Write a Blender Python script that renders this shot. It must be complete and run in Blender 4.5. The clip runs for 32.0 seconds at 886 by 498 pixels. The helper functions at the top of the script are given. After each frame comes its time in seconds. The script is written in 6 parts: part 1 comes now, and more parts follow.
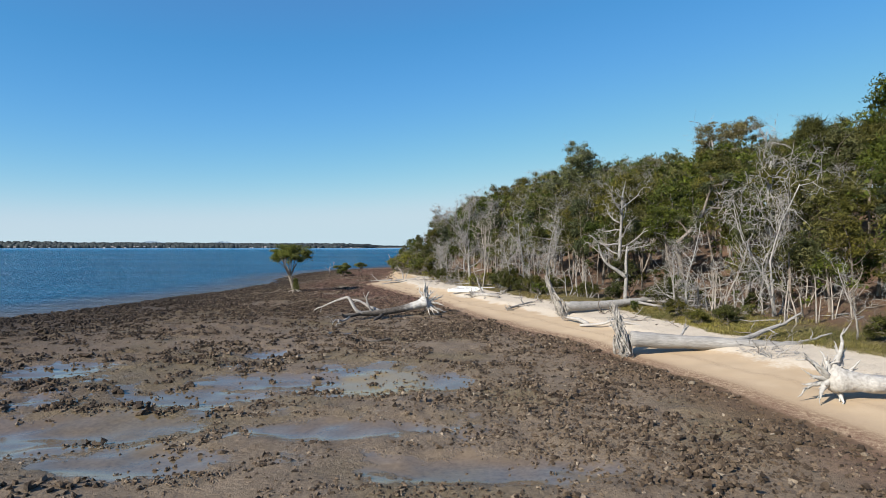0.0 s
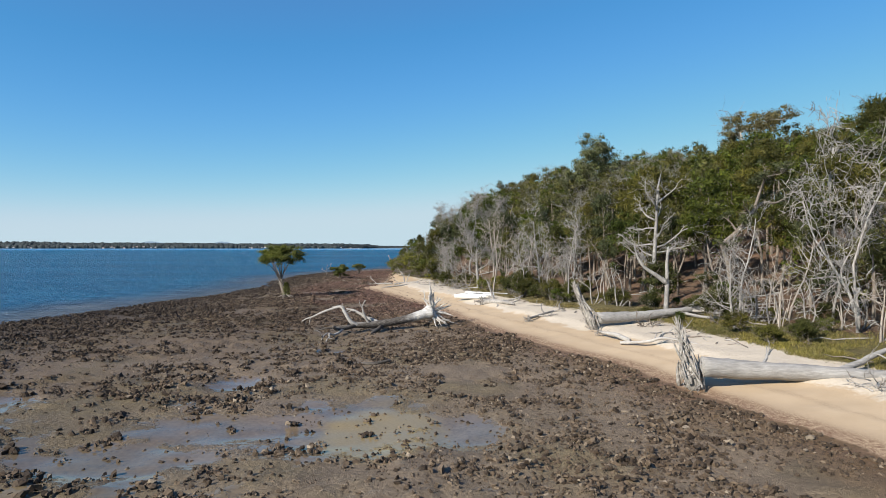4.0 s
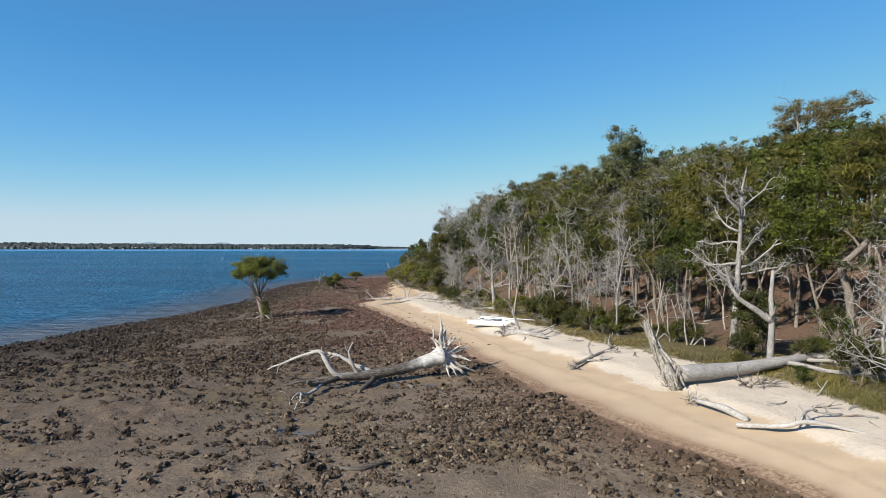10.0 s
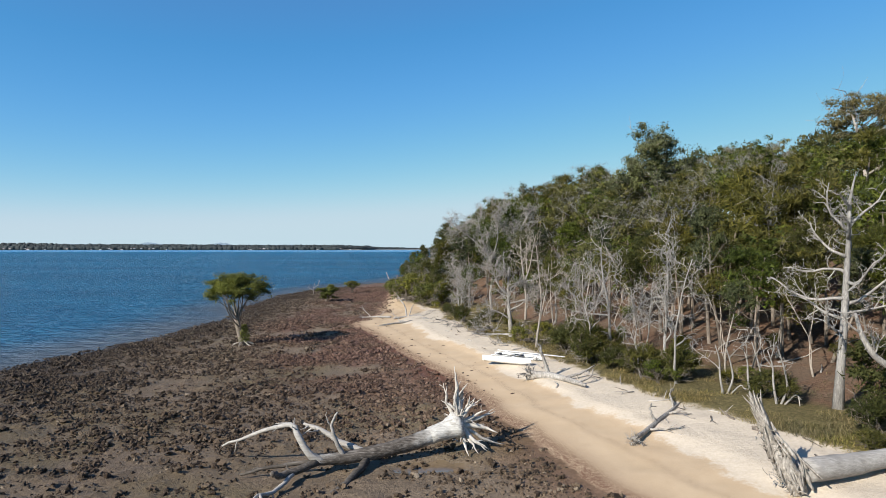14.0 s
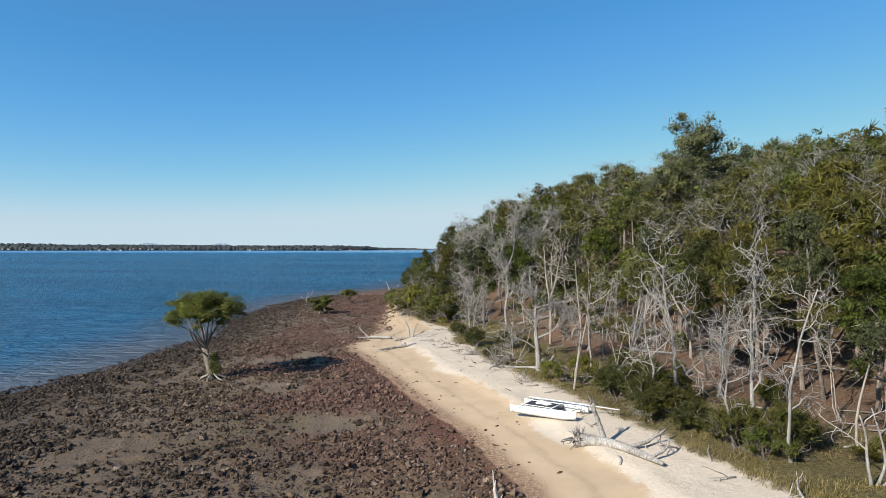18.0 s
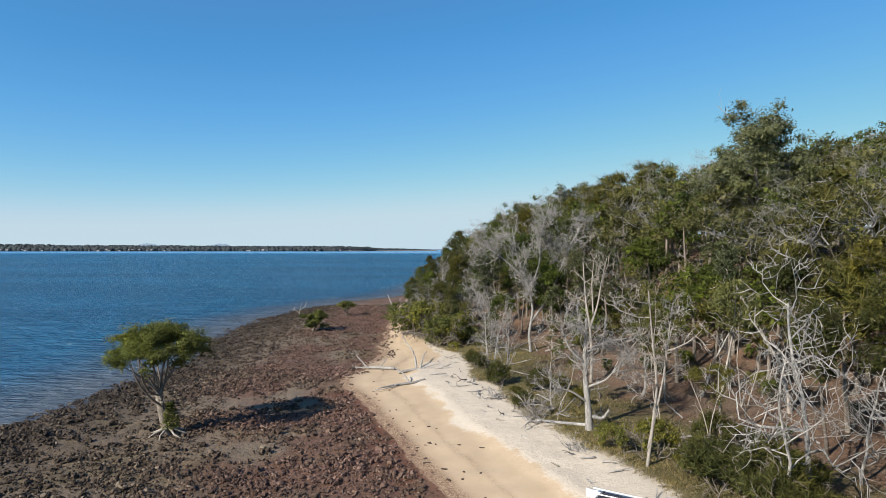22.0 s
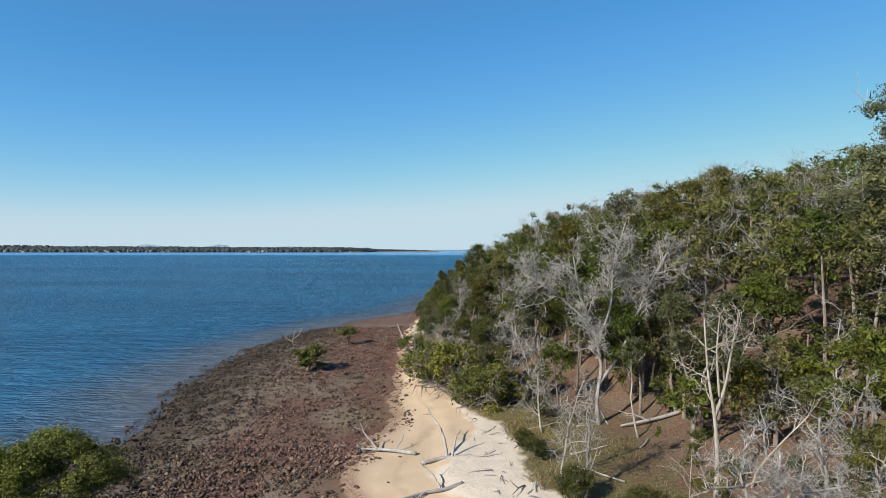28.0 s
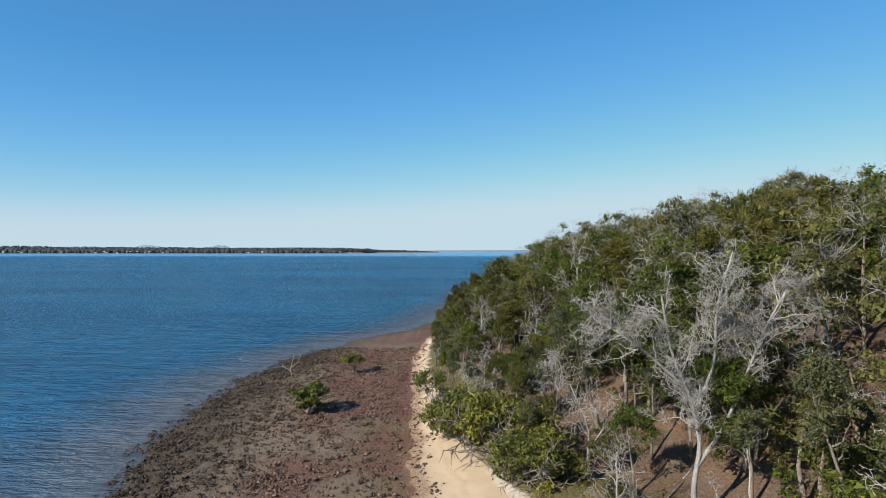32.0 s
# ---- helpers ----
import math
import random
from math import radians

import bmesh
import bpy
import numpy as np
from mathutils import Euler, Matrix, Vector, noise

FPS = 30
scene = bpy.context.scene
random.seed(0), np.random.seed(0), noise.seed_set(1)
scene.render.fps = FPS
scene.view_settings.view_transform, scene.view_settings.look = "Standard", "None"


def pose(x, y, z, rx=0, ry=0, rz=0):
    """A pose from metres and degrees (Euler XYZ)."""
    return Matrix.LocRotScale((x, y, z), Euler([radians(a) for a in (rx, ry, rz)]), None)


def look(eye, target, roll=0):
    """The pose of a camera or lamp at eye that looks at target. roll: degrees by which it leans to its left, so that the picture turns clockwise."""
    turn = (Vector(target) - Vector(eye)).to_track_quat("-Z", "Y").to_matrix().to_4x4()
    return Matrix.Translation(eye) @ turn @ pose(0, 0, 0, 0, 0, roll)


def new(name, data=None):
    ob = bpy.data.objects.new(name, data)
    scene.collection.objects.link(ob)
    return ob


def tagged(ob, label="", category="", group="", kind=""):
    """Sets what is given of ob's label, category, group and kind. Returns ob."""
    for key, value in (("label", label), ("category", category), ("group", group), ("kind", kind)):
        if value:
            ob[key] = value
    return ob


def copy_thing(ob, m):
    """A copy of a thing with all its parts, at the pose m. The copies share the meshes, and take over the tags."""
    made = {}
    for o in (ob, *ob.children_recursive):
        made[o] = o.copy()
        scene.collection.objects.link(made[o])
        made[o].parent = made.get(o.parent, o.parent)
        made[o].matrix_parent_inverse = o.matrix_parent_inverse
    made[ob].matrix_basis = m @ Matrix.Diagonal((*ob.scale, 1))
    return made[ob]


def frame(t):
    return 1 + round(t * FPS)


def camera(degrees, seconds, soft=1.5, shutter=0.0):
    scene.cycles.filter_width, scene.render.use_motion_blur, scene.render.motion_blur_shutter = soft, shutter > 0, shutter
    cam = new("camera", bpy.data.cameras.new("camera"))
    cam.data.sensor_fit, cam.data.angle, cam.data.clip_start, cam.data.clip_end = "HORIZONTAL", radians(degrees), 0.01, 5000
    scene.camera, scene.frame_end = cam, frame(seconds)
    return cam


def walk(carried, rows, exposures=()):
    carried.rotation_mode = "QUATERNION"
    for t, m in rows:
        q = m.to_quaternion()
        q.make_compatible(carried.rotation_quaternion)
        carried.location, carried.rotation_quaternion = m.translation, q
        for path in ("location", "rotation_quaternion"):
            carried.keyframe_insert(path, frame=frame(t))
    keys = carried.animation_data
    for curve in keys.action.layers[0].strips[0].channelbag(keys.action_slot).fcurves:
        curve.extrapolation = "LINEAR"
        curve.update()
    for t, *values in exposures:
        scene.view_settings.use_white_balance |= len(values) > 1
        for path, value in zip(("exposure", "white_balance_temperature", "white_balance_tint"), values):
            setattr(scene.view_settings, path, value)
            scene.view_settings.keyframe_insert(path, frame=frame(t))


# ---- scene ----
cam = camera(72.0, 32.0, soft=0.6)
# seconds, eye x y z in metres, degrees that the lens looks up
ROWS = [
    (0.0, 0.00, 0.00, 8.00, -0.239),
    (0.5, -0.11, 1.13, 8.01, -0.235),
    (1.0, -0.22, 2.29, 8.01, -0.231),
    (1.5, -0.32, 3.44, 8.01, -0.228),
    (2.0, -0.42, 4.61, 8.01, -0.224),
    (2.5, -0.52, 5.78, 8.02, -0.220),
    (3.0, -0.62, 6.95, 8.03, -0.217),
    (3.5, -0.72, 8.14, 8.04, -0.213),
    (5.5, -1.09, 13.06, 8.03, -0.198),
    (6.0, -1.18, 14.31, 8.03, -0.194),
    (6.5, -1.27, 15.54, 8.04, -0.190),
    (7.0, -1.36, 16.82, 8.07, -0.187),
    (7.5, -1.45, 18.09, 8.19, -0.183),
    (8.0, -1.55, 19.38, 8.39, -0.179),
    (8.5, -1.64, 20.67, 8.66, -0.175),
    (9.0, -1.73, 21.96, 8.97, -0.172),
    (9.5, -1.83, 23.19, 9.24, -0.168),
    (10.0, -1.92, 24.49, 9.53, -0.164),
    (10.5, -2.02, 25.83, 9.83, -0.161),
    (11.0, -2.12, 27.16, 10.12, -0.157),
    (11.5, -2.22, 28.52, 10.39, -0.153),
    (12.0, -2.33, 29.90, 10.65, -0.149),
    (12.5, -2.43, 31.29, 10.91, -0.146),
    (13.0, -2.54, 32.68, 11.03, -0.142),
    (13.5, -2.66, 34.11, 11.12, -0.138),
    (14.0, -2.77, 35.56, 11.24, -0.134),
    (14.5, -2.89, 37.00, 11.38, -0.131),
    (16.5, -3.41, 43.01, 11.97, -0.116),
    (17.0, -3.55, 44.52, 12.11, -0.112),
    (17.5, -3.70, 46.04, 12.28, -0.108),
    (18.0, -3.85, 47.57, 12.44, -0.105),
    (18.5, -4.00, 49.12, 12.61, -0.101),
    (19.0, -4.16, 50.67, 12.79, -0.097),
    (19.5, -4.33, 52.24, 12.96, -0.093),
    (20.0, -4.50, 53.79, 13.10, -0.090),
    (20.5, -4.68, 55.37, 13.29, -0.086),
    (21.0, -4.87, 56.89, 13.48, -0.082),
    (21.5, -5.06, 58.45, 13.66, -0.078),
    (22.0, -5.26, 60.01, 13.85, -0.075),
    (22.5, -5.47, 61.57, 14.03, -0.071),
    (23.0, -5.69, 63.11, 14.26, -0.067),
    (23.5, -5.91, 64.64, 14.48, -0.063),
    (24.0, -6.14, 66.17, 14.70, -0.060),
    (24.5, -6.38, 67.69, 14.92, -0.056),
    (25.0, -6.63, 69.21, 15.15, -0.052),
    (25.5, -6.88, 70.72, 15.40, -0.049),
    (27.5, -8.00, 76.32, 16.52, -0.034),
    (28.0, -8.30, 77.86, 16.78, -0.030),
    (28.5, -8.61, 79.39, 17.03, -0.026),
    (29.0, -8.94, 81.00, 17.35, -0.022),
    (29.5, -9.27, 82.58, 17.63, -0.019),
    (30.0, -9.61, 84.14, 17.90, -0.015),
    (30.5, -9.97, 85.72, 18.19, -0.011),
    (31.0, -10.34, 87.32, 18.50, -0.007),
    (31.5, -10.71, 88.91, 18.80, -0.004),
    (32.0, -11.10, 90.51, 19.09, 0.000),
]
walk(cam, [(t, pose(x, y, z, 90 + up, 0, 0)) for t, x, y, z, up in ROWS])

# ---- light ----
SUN_AZ, SUN_EL = radians(230.0), radians(32.0)
scene.view_settings.exposure = 0.75
world = bpy.data.worlds.new("world")
scene.world = world
world.use_nodes = True
wn = world.node_tree
wn.nodes.clear()
sky = wn.nodes.new("ShaderNodeTexSky")
sky.sky_type = "NISHITA"
sky.sun_disc = False
sky.sun_elevation, sky.sun_rotation = SUN_EL, SUN_AZ
sky.altitude, sky.air_density, sky.dust_density, sky.ozone_density = 0.0, 0.72, 0.0, 2.0
split = wn.nodes.new("ShaderNodeSeparateColor")
join = wn.nodes.new("ShaderNodeCombineColor")
wn.links.new(sky.outputs[0], split.inputs[0])
# the clear winter sky: deeper blue overhead, neutral at the horizon
for band, (power, gain, least, most, ease) in enumerate(((1.43, 0.50, 0.62, 4.35, 2.2), (0.80, 1.41, 0.0, 5.6, 2.2), (0.68, 2.20, 0.0, 6.3, 1.2))):
    up = wn.nodes.new("ShaderNodeMath")
    up.operation = "POWER"
    up.inputs[1].default_value = power
    by = wn.nodes.new("ShaderNodeMath")
    by.operation = "MULTIPLY"
    by.inputs[1].default_value = gain
    wn.links.new(split.outputs[band], up.inputs[0])
    wn.links.new(up.outputs[0], by.inputs[0])
    cap = wn.nodes.new("ShaderNodeMath")
    cap.operation = "SMOOTH_MIN"
    cap.inputs[1].default_value, cap.inputs[2].default_value = most, ease
    low = wn.nodes.new("ShaderNodeMath")
    low.operation = "MAXIMUM"
    low.inputs[1].default_value = least
    wn.links.new(by.outputs[0], low.inputs[0])
    wn.links.new(low.outputs[0], cap.inputs[0])
    wn.links.new(cap.outputs[0], join.inputs[band])
back = wn.nodes.new("ShaderNodeBackground")
back.inputs["Strength"].default_value = 0.075
wout = wn.nodes.new("ShaderNodeOutputWorld")
wn.links.new(join.outputs[0], back.inputs[0])
wn.links.new(back.outputs[0], wout.inputs[0])
sun = new("sun", bpy.data.lights.new("sun", "SUN"))
sun.data.energy, sun.data.angle, sun.data.color = 4.8, radians(0.55), (1.0, 0.94, 0.84)
sun_way = Vector((math.sin(SUN_AZ) * math.cos(SUN_EL), math.cos(SUN_AZ) * math.cos(SUN_EL), math.sin(SUN_EL)))
sun.matrix_world = look(sun_way * 200, (0, 0, 0))


# ---- materials ----
class Nodes:
    """Short hand for building a node material."""

    def __init__(self, name):
        self.mat = bpy.data.materials.new(name)
        self.mat.use_nodes = True
        self.t = self.mat.node_tree
        self.t.nodes.clear()
        self.out = self.t.nodes.new("ShaderNodeOutputMaterial")
        self.bsdf = self.t.nodes.new("ShaderNodeBsdfPrincipled")
        self.t.links.new(self.bsdf.outputs[0], self.out.inputs[0])

    def put(self, socket, value):
        if isinstance(value, bpy.types.NodeSocket):
            self.t.links.new(value, socket)
        elif isinstance(value, tuple) and len(value) == 3:
            socket.default_value = (*value, 1.0) if len(socket.default_value) == 4 else value
        else:
            socket.default_value = value

    def set(self, **kw):
        for k, v in kw.items():
            self.put(self.bsdf.inputs[k.replace("_", " ").title().replace("Ior", "IOR")], v)

    def coords(self, which="Object"):
        return self.t.nodes.new("ShaderNodeTexCoord").outputs[which]

    def place(self):
        return self.t.nodes.new("ShaderNodeNewGeometry").outputs["Position"]

    def island(self):
        return self.t.nodes.new("ShaderNodeNewGeometry").outputs["Random Per Island"]

    def chance(self):
        return self.t.nodes.new("ShaderNodeObjectInfo").outputs["Random"]

    def attr(self, name):
        n = self.t.nodes.new("ShaderNodeAttribute")
        n.attribute_name = name
        return n.outputs["Fac"]

    def noise(self, vec, scale, detail=4.0, rough=0.55, stretch=None):
        if stretch:
            m = self.t.nodes.new("ShaderNodeMapping")
            m.inputs["Scale"].default_value = stretch
            self.put(m.inputs["Vector"], vec)
            vec = m.outputs[0]
        n = self.t.nodes.new("ShaderNodeTexNoise")
        self.put(n.inputs["Vector"], vec)
        n.inputs["Scale"].default_value, n.inputs["Detail"].default_value = scale, detail
        n.inputs["Roughness"].default_value = rough
        return n.outputs["Fac"]

    def cells(self, vec, scale, feature="F1", out="Distance"):
        n = self.t.nodes.new("ShaderNodeTexVoronoi")
        n.feature = feature
        self.put(n.inputs["Vector"], vec)
        n.inputs["Scale"].default_value = scale
        return n.outputs[out]

    def calc(self, op, a, b=0.0, c=0.0):
        n = self.t.nodes.new("ShaderNodeMath")
        n.operation = op
        for s, v in zip(n.inputs, (a, b, c)):
            self.put(s, v)
        return n.outputs[0]

    def step(self, v, lo, hi, a=0.0, b=1.0):
        n = self.t.nodes.new("ShaderNodeMapRange")
        n.interpolation_type = "SMOOTHSTEP"
        for s, x in zip(n.inputs, (v, lo, hi, a, b)):
            self.put(s, x)
        return n.outputs[0]

    def mix(self, f, a, b, mode="MIX"):
        n = self.t.nodes.new("ShaderNodeMix")
        n.data_type, n.blend_type = "RGBA", mode
        self.put(n.inputs[0], f)
        self.put(n.inputs[6], a)
        self.put(n.inputs[7], b)
        return n.outputs[2]

    def ramp(self, f, *stops):
        n = self.t.nodes.new("ShaderNodeValToRGB")
        e = n.color_ramp.elements
        while len(e) < len(stops):
            e.new(0.5)
        for el, (p, c) in zip(e, stops):
            el.position, el.color = p, (*c, 1.0)
        self.put(n.inputs[0], f)
        return n.outputs[0]

    def bump(self, h, strength=0.5, dist=0.05, normal=None):
        n = self.t.nodes.new("ShaderNodeBump")
        n.inputs["Strength"].default_value = strength
        self.put(n.inputs["Distance"], dist)
        self.put(n.inputs["Height"], h)
        if normal is not None:
            self.put(n.inputs["Normal"], normal)
        return n.outputs[0]


def ground_material():
    m = Nodes("ground_earth")
    p = m.place()
    big, mid, fine = m.noise(p, 0.09, 3), m.noise(p, 0.6, 5), m.noise(p, 5.0, 6, 0.65)
    grit = m.noise(p, 30.0, 4, 0.7)
    jitter = m.calc("MULTIPLY_ADD", mid, 1.6, -0.8)
    jitter2 = m.calc("MULTIPLY_ADD", fine, 0.9, -0.45)
    wob = m.calc("ADD", jitter, jitter2)
    sand_d, grass_d, alga, water_d = m.attr("sand_d"), m.attr("grass_d"), m.attr("alga"), m.attr("water_d")
    # mud: brown silt, wet sheen in the hollows, dark weed near the water, red weed by the beach
    silt = m.ramp(m.calc("MULTIPLY_ADD", fine, 0.6, m.calc("MULTIPLY", mid, 0.4)), (0.30, (0.088, 0.066, 0.046)), (0.50, (0.160, 0.121, 0.084)), (0.70, (0.228, 0.175, 0.123)))
    silt = m.mix(m.step(big, 0.45, 0.62), silt, m.mix(1.0, silt, (0.88, 0.90, 0.78), "MULTIPLY"))
    weed = m.ramp(fine, (0.3, (0.050, 0.027, 0.018)), (0.55, (0.135, 0.064, 0.042)), (0.75, (0.21, 0.108, 0.072)))
    silt = m.mix(m.calc("MULTIPLY", m.step(m.calc("ADD", alga, m.calc("MULTIPLY", wob, 0.35)), 0.15, 0.75), 0.75), silt, weed)
    silt = m.mix(m.step(m.calc("ADD", water_d, m.calc("MULTIPLY", wob, 5.0)), 27.0, 1.0, 0.0, 0.92), silt, m.ramp(fine, (0.3, (0.029, 0.021, 0.014)), (0.7, (0.095, 0.069, 0.045))))
    silt = m.mix(m.step(m.calc("ADD", sand_d, m.calc("MULTIPLY", wob, 1.6)), -4.5, -0.6, 0.0, 0.8), silt, m.mix(1.0, silt, (0.80, 0.62, 0.56), "MULTIPLY"))
    silt = m.mix(m.calc("MULTIPLY", m.attr("weedy"), m.step(m.calc("ADD", mid, m.calc("MULTIPLY", jitter2, 0.6)), 0.30, 0.62, 0.45, 0.95)), silt, m.mix(1.0, silt, (0.70, 0.67, 0.65), "MULTIPLY"))
    # sand: damp tan below, pale dry above
    rise = m.attr("rise")
    dry = m.step(m.calc("ADD", rise, m.calc("ADD", m.calc("MULTIPLY", wob, 0.13), m.calc("MULTIPLY_ADD", big, 0.5, -0.25))), 0.49, 0.55)
    damp_c = m.ramp(m.calc("MULTIPLY_ADD", mid, 0.6, m.calc("MULTIPLY", grit, 0.4)), (0.3, (0.375, 0.278, 0.178)), (0.7, (0.460, 0.352, 0.238)))
    dry_c = m.ramp(m.calc("MULTIPLY_ADD", fine, 0.6, m.calc("MULTIPLY", grit, 0.4)), (0.3, (0.405, 0.340, 0.262)), (0.7, (0.545, 0.475, 0.385)))
    sand = m.mix(dry, damp_c, dry_c)
    speck = m.cells(p, 7.0)
    wrack = m.calc("MULTIPLY", m.step(m.calc("ADD", rise, m.calc("MULTIPLY", wob, 0.07)), 0.22, 0.0), m.step(m.calc("ADD", grit, m.calc("MULTIPLY", mid, 0.5)), 0.66, 0.86))
    sand = m.mix(m.calc("MULTIPLY", wrack, 0.9), sand, (0.115, 0.058, 0.036))
    tide = m.calc("MULTIPLY", m.step(m.calc("ABSOLUTE", m.calc("ADD", m.calc("SUBTRACT", rise, 0.30), m.calc("MULTIPLY", wob, 0.05))), 0.04, 0.0), m.step(grit, 0.50, 0.62))
    tide2 = m.calc("MULTIPLY", m.step(m.calc("ABSOLUTE", m.calc("ADD", m.calc("SUBTRACT", rise, 0.62), m.calc("MULTIPLY", wob, 0.10))), 0.06, 0.0), m.step(grit, 0.54, 0.64))
    sand = m.mix(m.calc("MULTIPLY", m.calc("MAXIMUM", tide, tide2), 0.8), sand, (0.12, 0.080, 0.052))
    sand = m.mix(m.calc("MULTIPLY", m.step(speck, 0.10, 0.04), m.step(mid, 0.50, 0.62)), sand, (0.14, 0.095, 0.065))
    strip = m.calc("MULTIPLY", m.step(m.calc("ABSOLUTE", m.calc("ADD", m.calc("SUBTRACT", sand_d, 0.5), m.calc("MULTIPLY", wob, 0.7))), 1.1, 0.2), m.step(m.calc("ADD", m.calc("MULTIPLY", fine, 0.5), m.calc("MULTIPLY", grit, 0.5)), 0.42, 0.56))
    sand = m.mix(m.calc("MULTIPLY", strip, 0.85), sand, (0.125, 0.064, 0.040))
    # behind the beach: grass then leaf litter
    grass = m.ramp(fine, (0.28, (0.052, 0.045, 0.017)), (0.5, (0.120, 0.100, 0.042)), (0.72, (0.215, 0.165, 0.085)))
    litter = m.ramp(m.calc("MULTIPLY_ADD", fine, 0.55, m.calc("MULTIPLY", grit, 0.45)), (0.3, (0.064, 0.045, 0.032)), (0.5, (0.138, 0.095, 0.066)), (0.7, (0.232, 0.162, 0.114)))
    litter = m.mix(m.step(mid, 0.40, 0.62, 0.0, 0.7), litter, m.mix(1.0, litter, (1.06, 0.86, 0.76), "MULTIPLY"))
    land = m.mix(m.step(m.calc("ADD", grass_d, m.calc("ADD", m.calc("MULTIPLY", wob, 4.0), m.calc("MULTIPLY_ADD", big, 12.0, -6.0))), 5.0, 10.0), grass, litter)
    col = m.mix(m.step(m.calc("ADD", sand_d, m.calc("MULTIPLY", wob, 0.7)), -0.12, 0.12), silt, sand)
    col = m.mix(m.step(m.calc("ADD", grass_d, m.calc("MULTIPLY", wob, 1.4)), -0.3, 0.5), col, land)
    film = m.step(m.calc("ADD", m.attr("wet"), m.calc("ADD", m.calc("MULTIPLY", jitter, 0.85), m.calc("MULTIPLY", jitter2, 0.5))), 0.42, 0.60)
    film = m.calc("MULTIPLY", film, m.step(sand_d, -0.5, -3.0))
    # the clear pool over ochre silt
    ochre = m.step(m.calc("ADD", m.attr("pool"), m.calc("MULTIPLY", wob, 0.22)), 0.45, 0.75)
    wet = m.mix(film, m.calc("ADD", m.calc("MULTIPLY", mid, 0.4), 0.5), (0.12, 0.12, 0.12))
    rough = m.step(sand_d, -1.0, 0.5, wet, 0.9)
    col = m.mix(film, col, m.mix(1.0, col, (0.86, 0.84, 0.80), "MULTIPLY"))
    col = m.mix(ochre, col, m.ramp(m.noise(p, 9.0, 3, 0.5, (1.0, 3.0, 1.0)), (0.35, (0.185, 0.140, 0.070)), (0.65, (0.235, 0.180, 0.095))))
    crumbs = m.cells(p, 4.5)
    lump = m.calc("SUBTRACT", m.calc("ADD", m.calc("MULTIPLY", fine, 0.8), m.calc("MULTIPLY", grit, 0.4)), m.calc("MULTIPLY", crumbs, 0.35))
    muddy = m.step(sand_d, -1.5, 0.4, 0.40, 0.0)
    sandy = m.calc("MULTIPLY", m.calc("ADD", m.calc("MULTIPLY", mid, 1.3), m.calc("MULTIPLY", fine, 0.35)), m.step(sand_d, -0.5, 0.5, 0.0, m.step(rise, 0.4, 0.7, 0.12, 0.55)))
    inland = m.step(grass_d, -0.3, 1.0, 0.0, 0.7)
    height = m.calc("ADD", sandy, m.calc("MULTIPLY", m.calc("MULTIPLY", lump, m.calc("MAXIMUM", muddy, inland)), m.step(film, 0.0, 1.0, 1.0, 0.02)))
    m.set(base_color=col, roughness=rough, specular_ior_level=m.calc("MULTIPLY", m.step(film, 0.0, 1.0, 0.18, 0.30), m.step(ochre, 0.0, 1.0, 1.0, 0.45)), normal=m.bump(height, 1.0, 0.22))
    return m.mat


def water_material():
    m = Nodes("bay_water")
    p = m.place()
    depth = m.attr("depth")
    shallow = m.ramp(m.noise(p, 0.5, 4), (0.3, (0.056, 0.066, 0.080)), (0.7, (0.092, 0.098, 0.110)))
    deep = m.ramp(m.noise(p, 0.012, 4, 0.6, (0.35, 1.0, 1.0)), (0.35, (0.010, 0.100, 0.212)), (0.65, (0.016, 0.144, 0.282)))
    patch = m.noise(p, 0.05, 3, 0.5, (0.4, 1.0, 1.0))
    f = m.step(m.calc("ADD", depth, m.calc("MULTIPLY_ADD", patch, 0.5, -0.25)), 0.05, 0.95)
    col = m.mix(f, shallow, deep)
    rip = m.calc("ADD", m.noise(p, 0.8, 4, 0.7, (0.55, 1.5, 1.0)), m.calc("MULTIPLY", m.noise(p, 0.16, 5, 0.7, (0.45, 1.5, 1.0)), 2.6))
    # light and dark streaks of the wavelets, painted into the water's colour
    painted_chop = m.noise(p, 0.42, 4, 0.65, (0.32, 1.7, 1.0))
    col = m.mix(m.step(depth, 0.0, 0.7, 0.25, 1.0), col, m.ramp(painted_chop, (0.36, (0.70, 0.74, 0.78)), (0.5, (1.0, 1.0, 1.0)), (0.64, (1.30, 1.24, 1.20))), "MULTIPLY")
    normal = m.bump(rip, 1.0, m.calc("MULTIPLY", m.step(depth, 0.0, 0.8, 0.5, 3.4), m.step(m.attr("calm"), 0.0, 1.0, 1.0, 0.06)))
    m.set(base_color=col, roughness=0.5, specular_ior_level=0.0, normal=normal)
    # the sky's gloss on the ripples
    gloss = m.t.nodes.new("ShaderNodeBsdfGlossy")
    gloss.inputs["Color"].default_value, gloss.inputs["Roughness"].default_value = (0.75, 0.88, 1.0, 1.0), 0.18
    m.put(gloss.inputs["Normal"], normal)
    fres = m.t.nodes.new("ShaderNodeFresnel")
    fres.inputs["IOR"].default_value = 1.33
    m.put(fres.inputs["Normal"], normal)
    mx = m.t.nodes.new("ShaderNodeMixShader")
    m.put(mx.inputs[0], m.calc("MULTIPLY", fres.outputs[0], m.step(depth, 0.0, 0.75, 0.55, 0.95)))
    m.put(mx.inputs[1], m.bsdf.outputs[0])
    m.put(mx.inputs[2], gloss.outputs[0])
    m.t.links.new(mx.outputs[0], m.out.inputs[0])
    return m.mat


